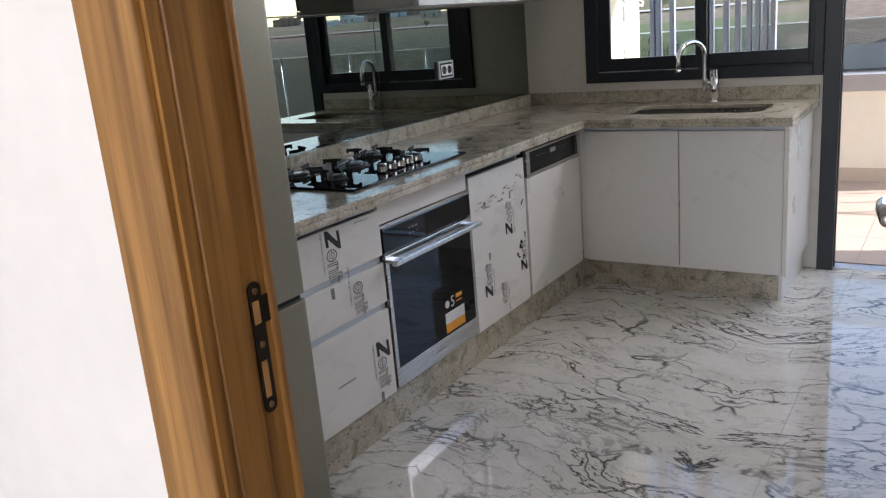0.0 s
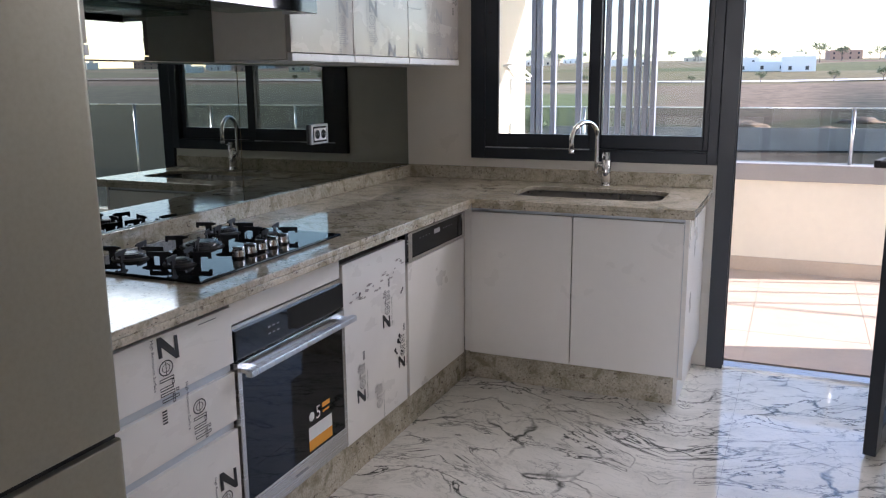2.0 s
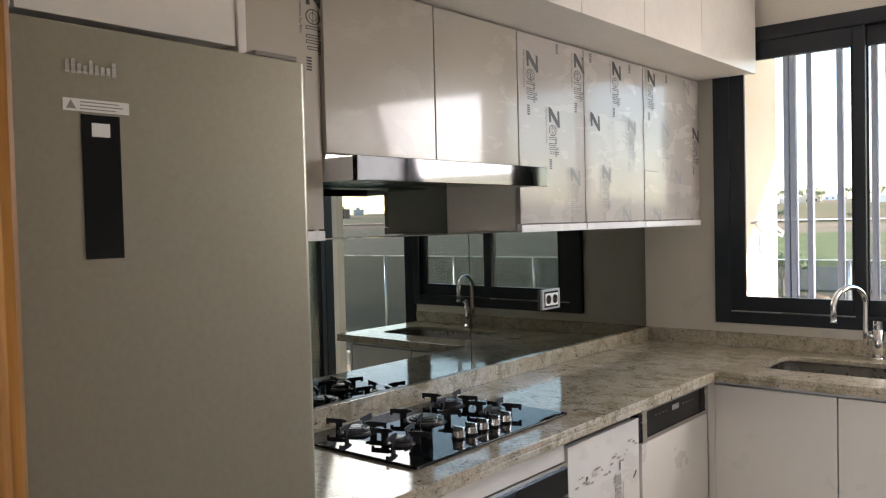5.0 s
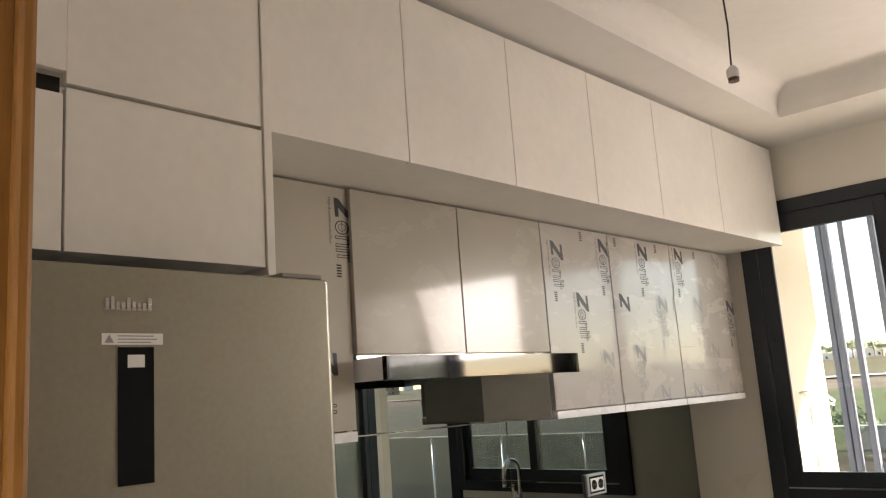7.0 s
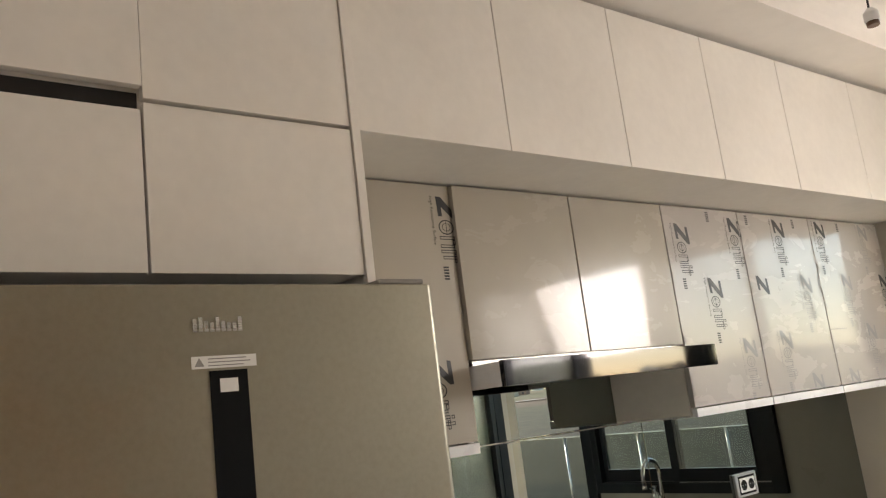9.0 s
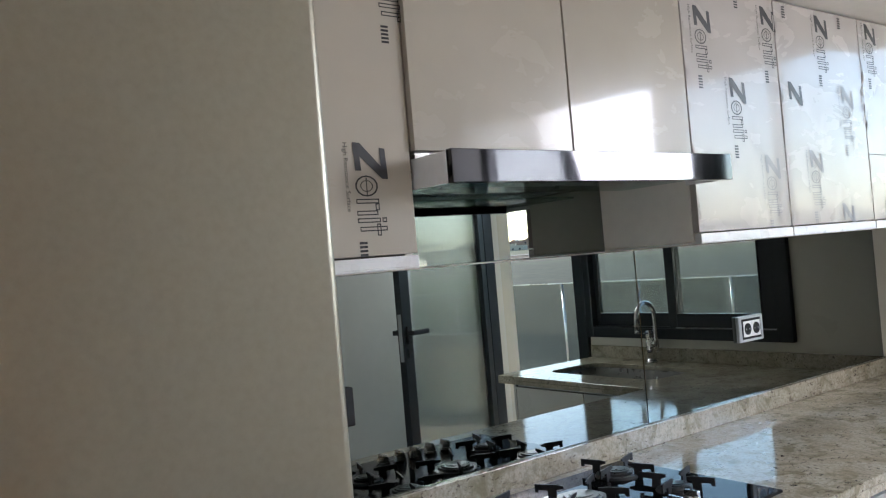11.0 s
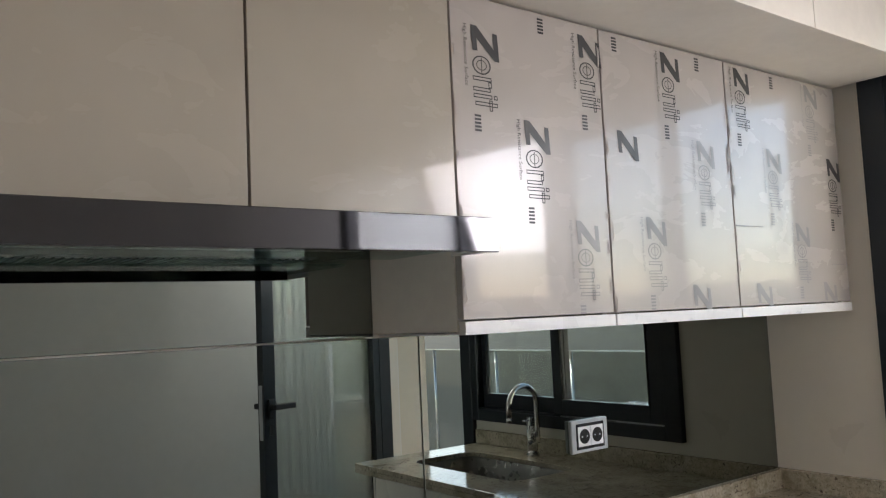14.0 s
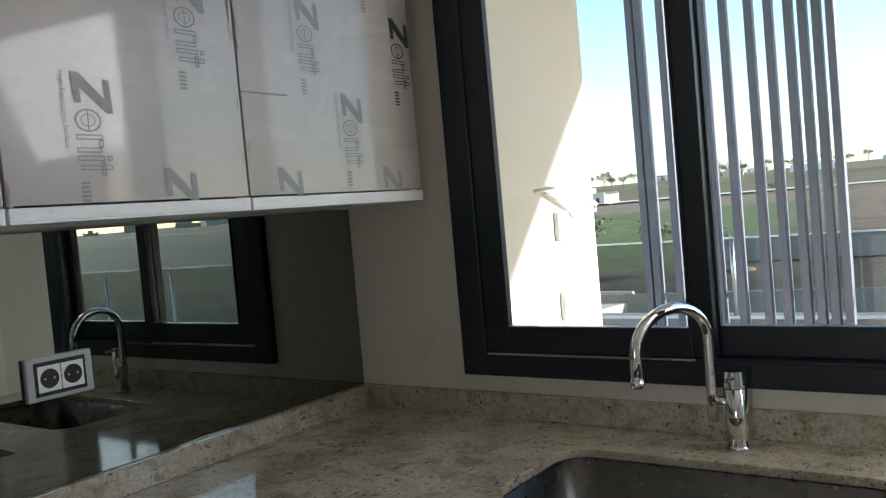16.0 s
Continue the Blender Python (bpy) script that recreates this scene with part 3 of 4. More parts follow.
def landscape():
    m = Mat("dry_fields", rough=0.95, spec=0.1)
    sep = m.node("ShaderNodeSeparateXYZ")
    m.put(sep.inputs[0], m.pos)
    fields = m.node("ShaderNodeTexVoronoi")
    m.put(fields.inputs["Vector"], m.scaled((0.006, 0.012, 0.0), None, 12))
    fields.inputs["Scale"].default_value = 1
    hue = m.node("ShaderNodeSeparateColor")
    m.put(hue.inputs[0], fields.outputs["Color"])
    c = m.ramp(hue.outputs[0], [(0.15, (0.17, 0.14, 0.07)), (0.32, (0.08, 0.1, 0.035)), (0.5, (0.22, 0.165, 0.1)), (0.75, (0.16, 0.095, 0.065)), (0.95, (0.25, 0.2, 0.13))])
    earth = m.ramp(m.noise(0.07, 6, 0.6, 0.5), [(0.3, (0.075, 0.055, 0.04)), (0.55, (0.15, 0.11, 0.08)), (0.75, (0.24, 0.19, 0.14))])
    near = m.ramp(m.math("DIVIDE", sep.outputs[1], 300.0), [(0.35, 1.0), (0.45, 0.0)])
    c = m.mix(near, c, earth)
    scrub = m.ramp(m.noise((0.12, 0.25, 0.12), 6, 0.7, 0.6), [(0.35, 0.0), (0.65, 0.9)])
    side = m.ramp(m.math("DIVIDE", sep.outputs[0], 100.0), [(0.02, 0.1), (0.12, 0.95)])
    wide = m.ramp(m.math("DIVIDE", sep.outputs[1], 300.0), [(0.55, 1.0), (0.8, 0.0)])
    c = m.mix(m.math("MULTIPLY", m.math("MULTIPLY", side, wide), 0.75), c, (0.045, 0.047, 0.03))
    meadow = m.math("MULTIPLY", m.ramp(m.math("DIVIDE", sep.outputs[0], -100.0), [(0.2, 0.0), (0.35, 0.85)]), m.ramp(m.math("DIVIDE", sep.outputs[1], 300.0), [(0.3, 0.0), (0.33, 1.0), (0.6, 1.0), (0.63, 0.0)]))
    c = m.mix(meadow, c, (0.12, 0.15, 0.055))
    c = m.mix(m.math("MULTIPLY", m.math("MULTIPLY", scrub, side), wide), c, (0.018, 0.026, 0.017))
    c = m.mix(0.75, c, m.ramp(m.noise(0.4, 5, 0.65), [(0.3, (0.35, 0.35, 0.35)), (0.7, (1.0, 1.0, 1.0))]), "MULTIPLY")
    m.color(c)
    bm = bmesh.new()
    ys = [-60, 0, 20, 40, 55, 70, 90, 110, 130, 160, 200, 260, 330, 400, 480, 600, 750, 900, 1300, 2000, 4000]
    xs = [-4000, -2000, -1000, -600, -400, -280, -200, -140, -100, -60, -30, 0, 30, 60, 100, 140, 200, 280, 400, 600, 1000, 2000, 4000]
    vs = [[bm.verts.new((x, y, terrain_z(x, y))) for x in xs] for y in ys]
    for a, b in zip(vs, vs[1:]):
        for k in range(len(xs) - 1):
            bm.faces.new((a[k], a[k + 1], b[k + 1], b[k]))
    tagged(link("ground", bm, m.m, None, True), kind="structure")

    road = bmesh.new()
    prev = None
    for x in range(-400, 420, 20):
        row = [road.verts.new((x, yy + 0.06 * x, terrain_z(x, yy + 0.06 * x) + 0.35)) for yy in (232, 239)]
        if prev:
            road.faces.new((prev[0], row[0], row[1], prev[1]))
        prev = row
    tagged(link("road", road, plain("pale_road", (0.4, 0.38, 0.35), 0.9)), kind="structure")

    rnd = random.Random(5)
    # far houses
    whites = [plain("house_white", (0.75, 0.74, 0.7), 0.8), plain("house_cream", (0.6, 0.52, 0.4), 0.8), plain("house_brick", (0.4, 0.25, 0.18), 0.85)]
    dark = plain("far_window", (0.03, 0.035, 0.045), 0.2)

    wb = bmesh.new()
    add_box(wb, (-0.55, -0.08, -0.6), (0.55, 0.05, 0.6))
    add_box(wb, (-0.65, -0.14, -0.7), (0.65, 0.05, -0.6))
    first_win = link("window_pattern", wb, dark)
    window_mesh = first_win.data
    bpy.data.objects.remove(first_win)

    def house(x, y, w, d, h, mat, turn):
        z = terrain_z(x, y) - 0.6
        e = empty("house", (x, y, z))
        e.rotation_euler = (0, 0, turn)
        boxes("wall", [((-w / 2, -d / 2, 0), (w / 2, d / 2, h)), ((-w / 2, -d / 2, h), (w / 2, -d / 2 + 0.3, h + 0.8)),
                       ((-w / 2, d / 2 - 0.3, h), (w / 2, d / 2, h + 0.8)), ((-w / 6, -d / 6, h), (w / 6, d / 6, h + 2.2))], mat, e)
        n = min(4, max(2, int(w / 4)))
        for k in range(n):
            for s in range(max(1, int(h / 3.1))):
                u = -w / 2 + (k + 0.5) * w / n
                win = new("window", window_mesh)
                win.parent = e
                win.location = (u, -d / 2, 1.8 + 3 * s)
        tagged(e, "distant flat-roofed pale house among the fields", "house", "far houses")
    house(-9, 330, 26, 12, 3.0, whites[0], 0.05)
    house(0, 322, 11, 9, 5.0, whites[0], 0.05)
    for _ in range(30):
        x = rnd.uniform(-360, 260)
        y = rnd.uniform(400, 720)
        if -25 < x < 40 and y < 480:
            continue
        house(x, y, rnd.uniform(9, 24), rnd.uniform(8, 12), rnd.choice((3.2, 3.2, 6.2)), rnd.choice(whites), rnd.uniform(-0.3, 0.3))
    for x, y, w, h in ((-30, 62, 9, 2.6), (-110, 235, 18, 3.2), (-135, 250, 16, 3.2)):
        house(x, y, w, 9, h, rnd.choice(whites[:2]), rnd.uniform(-0.2, 0.2))
    for _ in range(44):
        x, y = rnd.uniform(190, 720), rnd.uniform(330, 640)
        house(x, y, rnd.uniform(8, 18), rnd.uniform(8, 12), rnd.choice((3.2, 6.2, 6.2)), rnd.choice(whites), rnd.uniform(-0.6, 0.6))
    # spoil heaps of dug earth
    sr = random.Random(11)
    soil = plain("dug_soil", (0.2, 0.13, 0.085), 0.95, 0, 0.3, 0.5, 0.6, 3)
    for _ in range(40):
        y = sr.uniform(42, 130)
        x, w = sr.uniform(-0.35 * y, 0.3 * y), sr.uniform(1.2, 3.8)
        bm = bmesh.new()
        bmesh.ops.create_icosphere(bm, subdivisions=3, radius=1, matrix=Matrix.Diagonal((w, w * 0.6, w * 0.22, 1)))
        off = sr.random() * 50
        for v in bm.verts:
            v.co *= 1 + 0.5 * noise.noise(v.co * 0.6 + Vector((off, 0, 0))) + 0.35 * noise.noise(v.co * 2.3 + Vector((off, 5, 0)))
        heap = tagged(link("earth_heap", bm, soil, None, True), "brown heap of dug earth on waste ground", "earth heap", "earth heaps")
        heap.location = (x, y, terrain_z(x, y) - 0.1)
    # garden walls and earth banks near the block
    wm = plain("rough_block_wall", (0.34, 0.29, 0.25), 0.9, 0, 0.15, 0.6)
    for (xa, ya), (xb, yb), h in (((-60, 62), (40, 70), 2.2), ((40, 70), (44, 112), 2.2), ((-30, 98), (30, 104), 2.0)):
        L = math.hypot(xb - xa, yb - ya)
        zz = min(terrain_z(xa, ya), terrain_z(xb, yb)) - 1
        b = box("boundary_wall", (0, -0.12, 0), (L, 0.12, h + 1.6), wm)
        b.location, b.rotation_euler = (xa, ya, zz), (0, 0, math.atan2(yb - ya, xb - xa))
        tagged(b, "rough grey block boundary wall on bare ground", "wall", "boundary walls")

    # trees: trunk, limbs and a crown of many leaf cards
    leafm = plain("dull_green_leaf", (0.07, 0.095, 0.045), 0.8, 0, 0.4, 2.0)
    bark = plain("grey_bark", (0.16, 0.12, 0.09), 0.9)
    protos = []
    for k in range(3):
        r = random.Random(30 + k)
        e = empty("tree", (0, 0, 0))
        bm = bmesh.new()
        add_cyl(bm, (0, 0, -0.5), (0.1, 0, 2.2), 0.22, 0.13, 8)
        tips = []
        for i in range(6):
            a = 1.05 * i + r.random()
            tip = (math.cos(a) * 1.5, math.sin(a) * 1.5, 3.0 + r.random() * 1.3)
            add_cyl(bm, (0.1, 0, 1.9), tip, 0.09, 0.03, 6)
            tips.append(Vector(tip))
        link("trunk", bm, bark, e)
        bm = bmesh.new()
        for i in range(420):
            c = r.choice(tips) + Vector((r.gauss(0, 0.6), r.gauss(0, 0.6), r.gauss(0.2, 0.45)))
            mm = Matrix.Translation(c) @ Euler((r.random() * 6, r.random() * 6, r.random() * 6)).to_matrix().to_4x4()
            s = r.uniform(0.12, 0.3)
            vs = [bm.verts.new(mm @ Vector(p)) for p in ((-s, 0, 0), (0, -s * 0.5, 0.04), (s, 0, 0), (0, s * 0.5, 0.04))]
            bm.faces.new(vs)
        cr = link("crown", bm, leafm, e)
        tagged(e, "distant bushy green tree in dry fields", "tree", "far trees")
        protos.append(e)
    places = [(-70 + 15 * k + 2 * (k % 3), 226 + 0.9 * k) for k in range(16)]
    places += [(rnd.uniform(-420, 300), rnd.uniform(430, 800)) for _ in range(110)]
    places += [(-44, 95), (-48, 97), (-36, 100), (-27, 92), (-62, 110), (-80, 120)]
    for i, (x, y) in enumerate(places):
        s = rnd.uniform(0.8, 1.4) * (0.5 if i < 16 else 1.0 if y < 420 else 1.5)
        z = terrain_z(x, y)
        if i < 3:
            protos[i].location = (x, y, z)
            protos[i].scale = (s, s, s)
        else:
            p = protos[i % 3]
            c = copy_thing(p, Matrix.Translation((x, y, z)) @ Matrix.Rotation(i * 1.3, 4, "Z"))
            c.scale = (s, s, s)


landscape()


# ---------- fitted kitchen ----------
ZPOLY = [(0.0000, 0.0000), (0.0008, 0.0161), (0.0442, 0.0595), (0.0096, 0.0584), (0.0108, 0.0710), (0.0691, 0.0741), (0.0691, 0.0614), (0.0269, 0.0146), (0.0530, 0.0161), (0.0530, 0.0031)]
MARKS = {}


def mark_mesh(mat, part):
    """The film maker's stamp: a slanting bold block, hollow letter-like frames and a short bar."""
    key = (mat.name, part)
    if key in MARKS:
        return MARKS[key]
    bm = bmesh.new()

    def rect(u0, u1, v0, v1):
        bm.faces.new([bm.verts.new((u, v, 0)) for u, v in ((u0, v0), (u1, v0), (u1, v1), (u0, v1))])

    def frame_rect(u0, u1, v0, v1, w=0.0022):
        rect(u0, u1, v0, v0 + w), rect(u0, u1, v1 - w, v1)
        rect(u0, u0 + w, v0 + w, v1 - w), rect(u1 - w, u1, v0 + w, v1 - w)

    if part in ("full", "head"):
        bm.faces.new([bm.verts.new((u, v, 0)) for u, v in ZPOLY])
    if part in ("full", "tail"):
        def ring(cu, cv, ru, rv, a0=0, a1=360):
            n = 14
            for k in range(n):
                a, b = radians(a0 + (a1 - a0) * k / n), radians(a0 + (a1 - a0) * (k + 1) / n)
                q = [(cu + s * ru * math.cos(t), cv + s * rv * math.sin(t)) for s, t in ((1, a), (1, b), (0.86, b), (0.86, a))]
                bm.faces.new([bm.verts.new((u, v, 0)) for u, v in q])
        ring(0.082, 0.025, 0.02, 0.025)
        ring(0.082, 0.025, 0.011, 0.014)
        rect(0.066, 0.1, 0.024, 0.0262)
        frame_rect(0.106, 0.115, 0, 0.05), frame_rect(0.115, 0.128, 0.041, 0.05), frame_rect(0.128, 0.137, 0, 0.046)
        frame_rect(0.142, 0.151, 0, 0.05), frame_rect(0.142, 0.151, 0.054, 0.064)
        frame_rect(0.158, 0.167, 0.004, 0.064), frame_rect(0.153, 0.176, 0.041, 0.05)
    if part in ("full", "foot"):
        for k in range(5):
            rect(0.186 + 0.0075 * k, 0.1905 + 0.0075 * k, 0.0, 0.017)
    me = bpy.data.meshes.new("stamp")
    bm.to_mesh(me)
    bm.free()
    me.materials.append(mat)
    MARKS[key] = me
    return me


def stamp(parent, x, y, z, up=False, part="full", mat=None, tag=True, k=1.0):
    """Sets a stamp on a front that faces +x, reading down (or up)."""
    mat = mat or INK
    if up:
        rot = Matrix(((0, 0, 1, 0), (0, -1, 0, 0), (1, 0, 0, 0), (0, 0, 0, 1)))
    else:
        rot = Matrix(((0, 0, 1, 0), (0, 1, 0, 0), (-1, 0, 0, 0), (0, 0, 0, 1)))
    m = Matrix.Translation((x + 0.0012, y, z)) @ rot @ Matrix.Scale(k, 4)
    ob = new("stamp", mark_mesh(mat, part))
    ob.parent = parent
    ob.matrix_basis = m
    if tag:
        lettering(parent, "High Resistance Surface", m @ Matrix.Translation((0.0, -0.02, 0)) @ Matrix.Scale(0.0135, 4), mat)


def unit(name, label, cat, group=""):
    e = empty(name)
    return tagged(e, label, cat, group)


FX = 0.578
CTR = 0.88
TOE = 0.14


def front(parent, y0, y1, z0, z1, mat, x=FX, th=0.019, name="door"):
    return box(name, (x - th, y0 + 0.0015, z0 + 0.0015), (x, y1 - 0.0015, z1 - 0.0015), mat, parent, 0.0012)


def carcase(parent, y0, y1, z0, z1, x1, mat=None):
    t = 0.018
    return boxes("body", [((0.0, y0, z0), (x1, y0 + t, z1)), ((0.0, y1 - t, z0), (x1, y1, z1)), ((0.0, y0 + t, z0), (x1, y1 - t, z0 + t)),
                          ((0.0, y0 + t, z1 - t), (x1, y1 - t, z1)), ((0.0, y0 + t, z0 + t), (0.01, y1 - t, z1 - t))], mat or LACQUER, parent)


# drawers
def drawer_unit():
    e = unit("drawer_cabinet", "white drawer cabinet with film-covered fronts and aluminium grips", "cabinet")
    carcase(e, 1.9, 2.486, TOE, 0.835, 0.545)
    for z0, z1 in ((0.645, 0.805), (0.48, 0.622), (TOE, 0.457)):
        d = front(e, 1.9, 2.484, z0, z1, FILM_LOW, name="drawer_front")
    for z in (0.822, 0.634, 0.469):
        boxes("grip_rail", [((0.535, 1.905, z - 0.014), (0.566, 2.482, z + 0.008)), ((0.535, 1.905, z + 0.0082), (0.558, 2.482, z + 0.0125))], RAIL, e, 0.002)
    stamp(e, FX, 2.2, 0.80)
    stamp(e, FX, 2.308, 0.66, part="tail")
    stamp(e, FX, 2.391, 0.36)
    boxes("film_scrap", [((FX, 2.35, 0.79), (FX + 0.002, 2.42, 0.7915)), ((FX, 2.18, 0.283), (FX + 0.003, 2.27, 0.285))], PALEINK, e)


def oven():
    e = unit("oven", "built-in steel and black glass oven with a label", "oven")
    boxes("body", [((0.05, 2.49, 0.155), (0.555, 3.068, 0.73))], STEEL, e)
    y0, y1 = 2.489, 3.068
    box("control_panel", (0.555, y0, 0.648), (0.582, y1, 0.732), BLACKGLASS, e, 0.002)
    box("trim", (0.553, y0, 0.733), (0.574, y1, 0.745), STEEL, e)
    boxes("door_frame", [((0.56, y0, 0.15), (0.584, y1, 0.222)), ((0.56, y0, 0.222), (0.584, y0 + 0.018, 0.64)), ((0.56, y1 - 0.018, 0.222), (0.584, y1, 0.64)), ((0.56, y0 + 0.018, 0.607), (0.584, y1 - 0.018, 0.64))], STEEL, e, 0.001)
    box("door_glass", (0.56, y0 + 0.018, 0.222), (0.583, y1 - 0.018, 0.607), BLACKGLASS, e)
    bm = bmesh.new()
    add_box(bm, (0.61, y0 - 0.002, 0.607), (0.632, y1 + 0.002, 0.626), 0.003)
    for y in (y0 + 0.035, y1 - 0.035):
        add_box(bm, (0.58, y - 0.022, 0.61), (0.612, y + 0.022, 0.623), 0.002)
    link("handle", bm, ALU, e)
    bm = bmesh.new()
    for k in range(3):
        add_box(bm, (0.5822, 2.64 + 0.022 * k, 0.70), (0.5826, 2.652 + 0.022 * k, 0.704))
        add_box(bm, (0.5822, 2.64 + 0.022 * k, 0.68), (0.5826, 2.652 + 0.022 * k, 0.684))
    tagged(link("control_mark", bm, PALEINK, e), kind="stuff")
    box("logo_bar", (0.5845, 2.745, 0.182), (0.5849, 2.812, 0.19), PALEINK, e)
    boxes("label_card", [((0.5832, 2.825, 0.268), (0.5838, 2.965, 0.312))], PAPER, e)
    boxes("label_band", [((0.5832, 2.825, 0.232), (0.5838, 2.965, 0.268))], ORANGE, e)
    lettering(e, "5", Matrix.Translation((0.5838, 2.868, 0.327)) @ Matrix(((0, 0, 1, 0), (1, 0, 0, 0), (0, 1, 0, 0), (0, 0, 0, 1))) @ Matrix.Scale(0.062, 4), PAPER)
    boxes("label_word", [((0.5834, 2.908, 0.352), (0.5838, 2.955, 0.368)), ((0.5834, 2.91, 0.335), (0.5838, 2.95, 0.342))], ORANGE, e)
    cyl("label_seal", (0.583, 2.845, 0.345), (0.5838, 2.845, 0.345), 0.015, PAPER, e)
    p = tagged(front(None, 2.486, 3.07, 0.747, 0.835, LACQUER, 0.57, name="filler_panel"), "white filler panel above the oven", "panel")


def pullout():
    e = unit("bottle_cabinet", "narrow white cabinet with torn protective film", "cabinet")
    carcase(e, 3.074, 3.555, TOE, 0.835, 0.545)
    front(e, 3.074, 3.555, TOE - 0.002, 0.792, FILM_LOW)
    boxes("grip_rail", [((0.535, 3.077, 0.806), (0.552, 3.553, 0.838)), ((0.552, 3.077, 0.806), (0.566, 3.553, 0.826))], RAIL, e, 0.002)
    stamp(e, FX, 3.21, 0.262, True, k=0.85)
    stamp(e, FX, 3.415, 0.482, True, k=0.85)
    stamp(e, FX, 3.335, 0.142, True, "tail", k=0.85)
    stamp(e, FX, 3.535, 0.285, True, k=0.8)
    # torn edge of the film, a few lifted flakes
    r = random.Random(3)
    bm = bmesh.new()
    for i in range(26):
        y = 3.12 + 0.42 * i / 26
        z = 0.655 + 0.02 * math.sin(i * 0.9) + r.uniform(-0.008, 0.008) + 0.07 * (i / 26) ** 2
        w, h = r.uniform(0.008, 0.022), r.uniform(0.002, 0.006)
        vs = [bm.verts.new((FX + r.uniform(0.001, 0.006), y + a * w, z + b * h)) for a, b in ((-1, -0.4), (0.2, -1), (1, 0.3), (-0.3, 1))]
        bm.faces.new(vs)
    tagged(link("film_edge", bm, FILM, e), kind="stuff")
    bm = bmesh.new()
    for cy, cz, s in ((3.47, 0.41, 0.02), (3.455, 0.375, 0.016), (3.52, 0.6, 0.012), (3.19, 0.66, 0.011), (3.51, 0.35, 0.012)):
        for k in range(5):
            c = Vector((FX + 0.002, cy + r.uniform(-s, s), cz + r.uniform(-s, s)))
            vs = [bm.verts.new(c + Vector((0, s * 0.5 * math.cos(t + r.random() * 0.6), s * 0.5 * r.uniform(0.5, 1) * math.sin(t)))) for t in (0, 1.4, 2.8, 4.2, 5.3)]
            bm.faces.new(vs)
    tagged(link("glue_spot", bm, INK, e), kind="stuff")


def dishwasher():
    e = unit("dishwasher", "integrated white dishwasher with steel-framed black control strip", "dishwasher")
    y0, y1 = 3.575, 4.165
    box("body", (0.03, y0, TOE), (0.55, y1, 0.83), STEEL, e)
    front(e, y0, y1 + 0.004, TOE, 0.69, LACQUER)
    boxes("control_frame", [((0.55, y0, 0.694), (0.583, y0 + 0.035, 0.812)), ((0.55, y1 - 0.028, 0.694), (0.583, y1, 0.812)), ((0.55, y0 + 0.035, 0.694), (0.583, y1 - 0.028, 0.708)), ((0.55, y0 + 0.035, 0.803), (0.583, y1 - 0.028, 0.812))], STEEL, e, 0.001)
    box("control_glass", (0.55, y0 + 0.035, 0.708), (0.579, y1 - 0.028, 0.803), BLACKGLASS, e)
    box("display", (0.5792, 3.83, 0.765), (0.5796, 3.89, 0.785), PALEINK, e)
    bm = bmesh.new()
    for k in range(4):
        for y in (3.78 - 0.03 * k, 3.93 + 0.03 * k):
            add_box(bm, (0.5792, y - 0.004, 0.772), (0.5796, y + 0.004, 0.776))
    tagged(link("control_mark", bm, PALEINK, e), kind="stuff")
    box("side_strip", (0.5, 3.557, 0.695), (0.577, 3.574, 0.835), GASKET, e)


def sink_cabinet():
    e = unit("sink_cabinet", "white two-door sink cabinet on a granite plinth", "cabinet")
    yf = 4.165
    boxes("body", [((0.6, yf + 0.02, TOE), (0.618, 4.79, 0.835)), ((1.53, yf + 0.02, TOE), (1.548, 4.79, 0.835)), ((0.618, yf + 0.02, TOE), (1.53, 4.79, TOE + 0.018)), ((0.618, 4.77, TOE + 0.018), (1.53, 4.79, 0.835))], LACQUER, e)
    for x0, x1 in ((0.612, 1.08), (1.083, 1.547)):
        box("door", (x0 + 0.001, yf, 0.152), (x1 - 0.001, yf + 0.019, 0.812), LACQUER, e, 0.0012)
    box("grip_rail", (0.6, yf + 0.012, 0.8135), (1.548, yf + 0.03, 0.836), RAIL, e, 0.002)
    box("filler", (0.58, yf + 0.006, 0.15), (0.61, yf + 0.022, 0.83), LACQUER, e)
    box("end_panel", (1.549, yf + 0.002, 0.14), (1.568, 4.775, 0.838), LACQUER, e, 0.001)
    box("edge_strip", (1.5475, yf - 0.001, 0.15), (1.5495, yf + 0.02, 0.83), ALU, e)


def plinth():
    p = tagged(boxes("plinth", [((0.5, 1.9, 0), (0.56, 4.23, TOE - 0.003)), ((0.56, 4.23, 0), (1.523, 4.28, TOE + 0.008))], GRANITE, None, 0.001), "speckled beige granite plinth under the cabinets", "plinth")
    boxes("end_piece", [((1.5235, 4.235, 0.0), (1.54, 4.77, 0.145))], LACQUER, p)


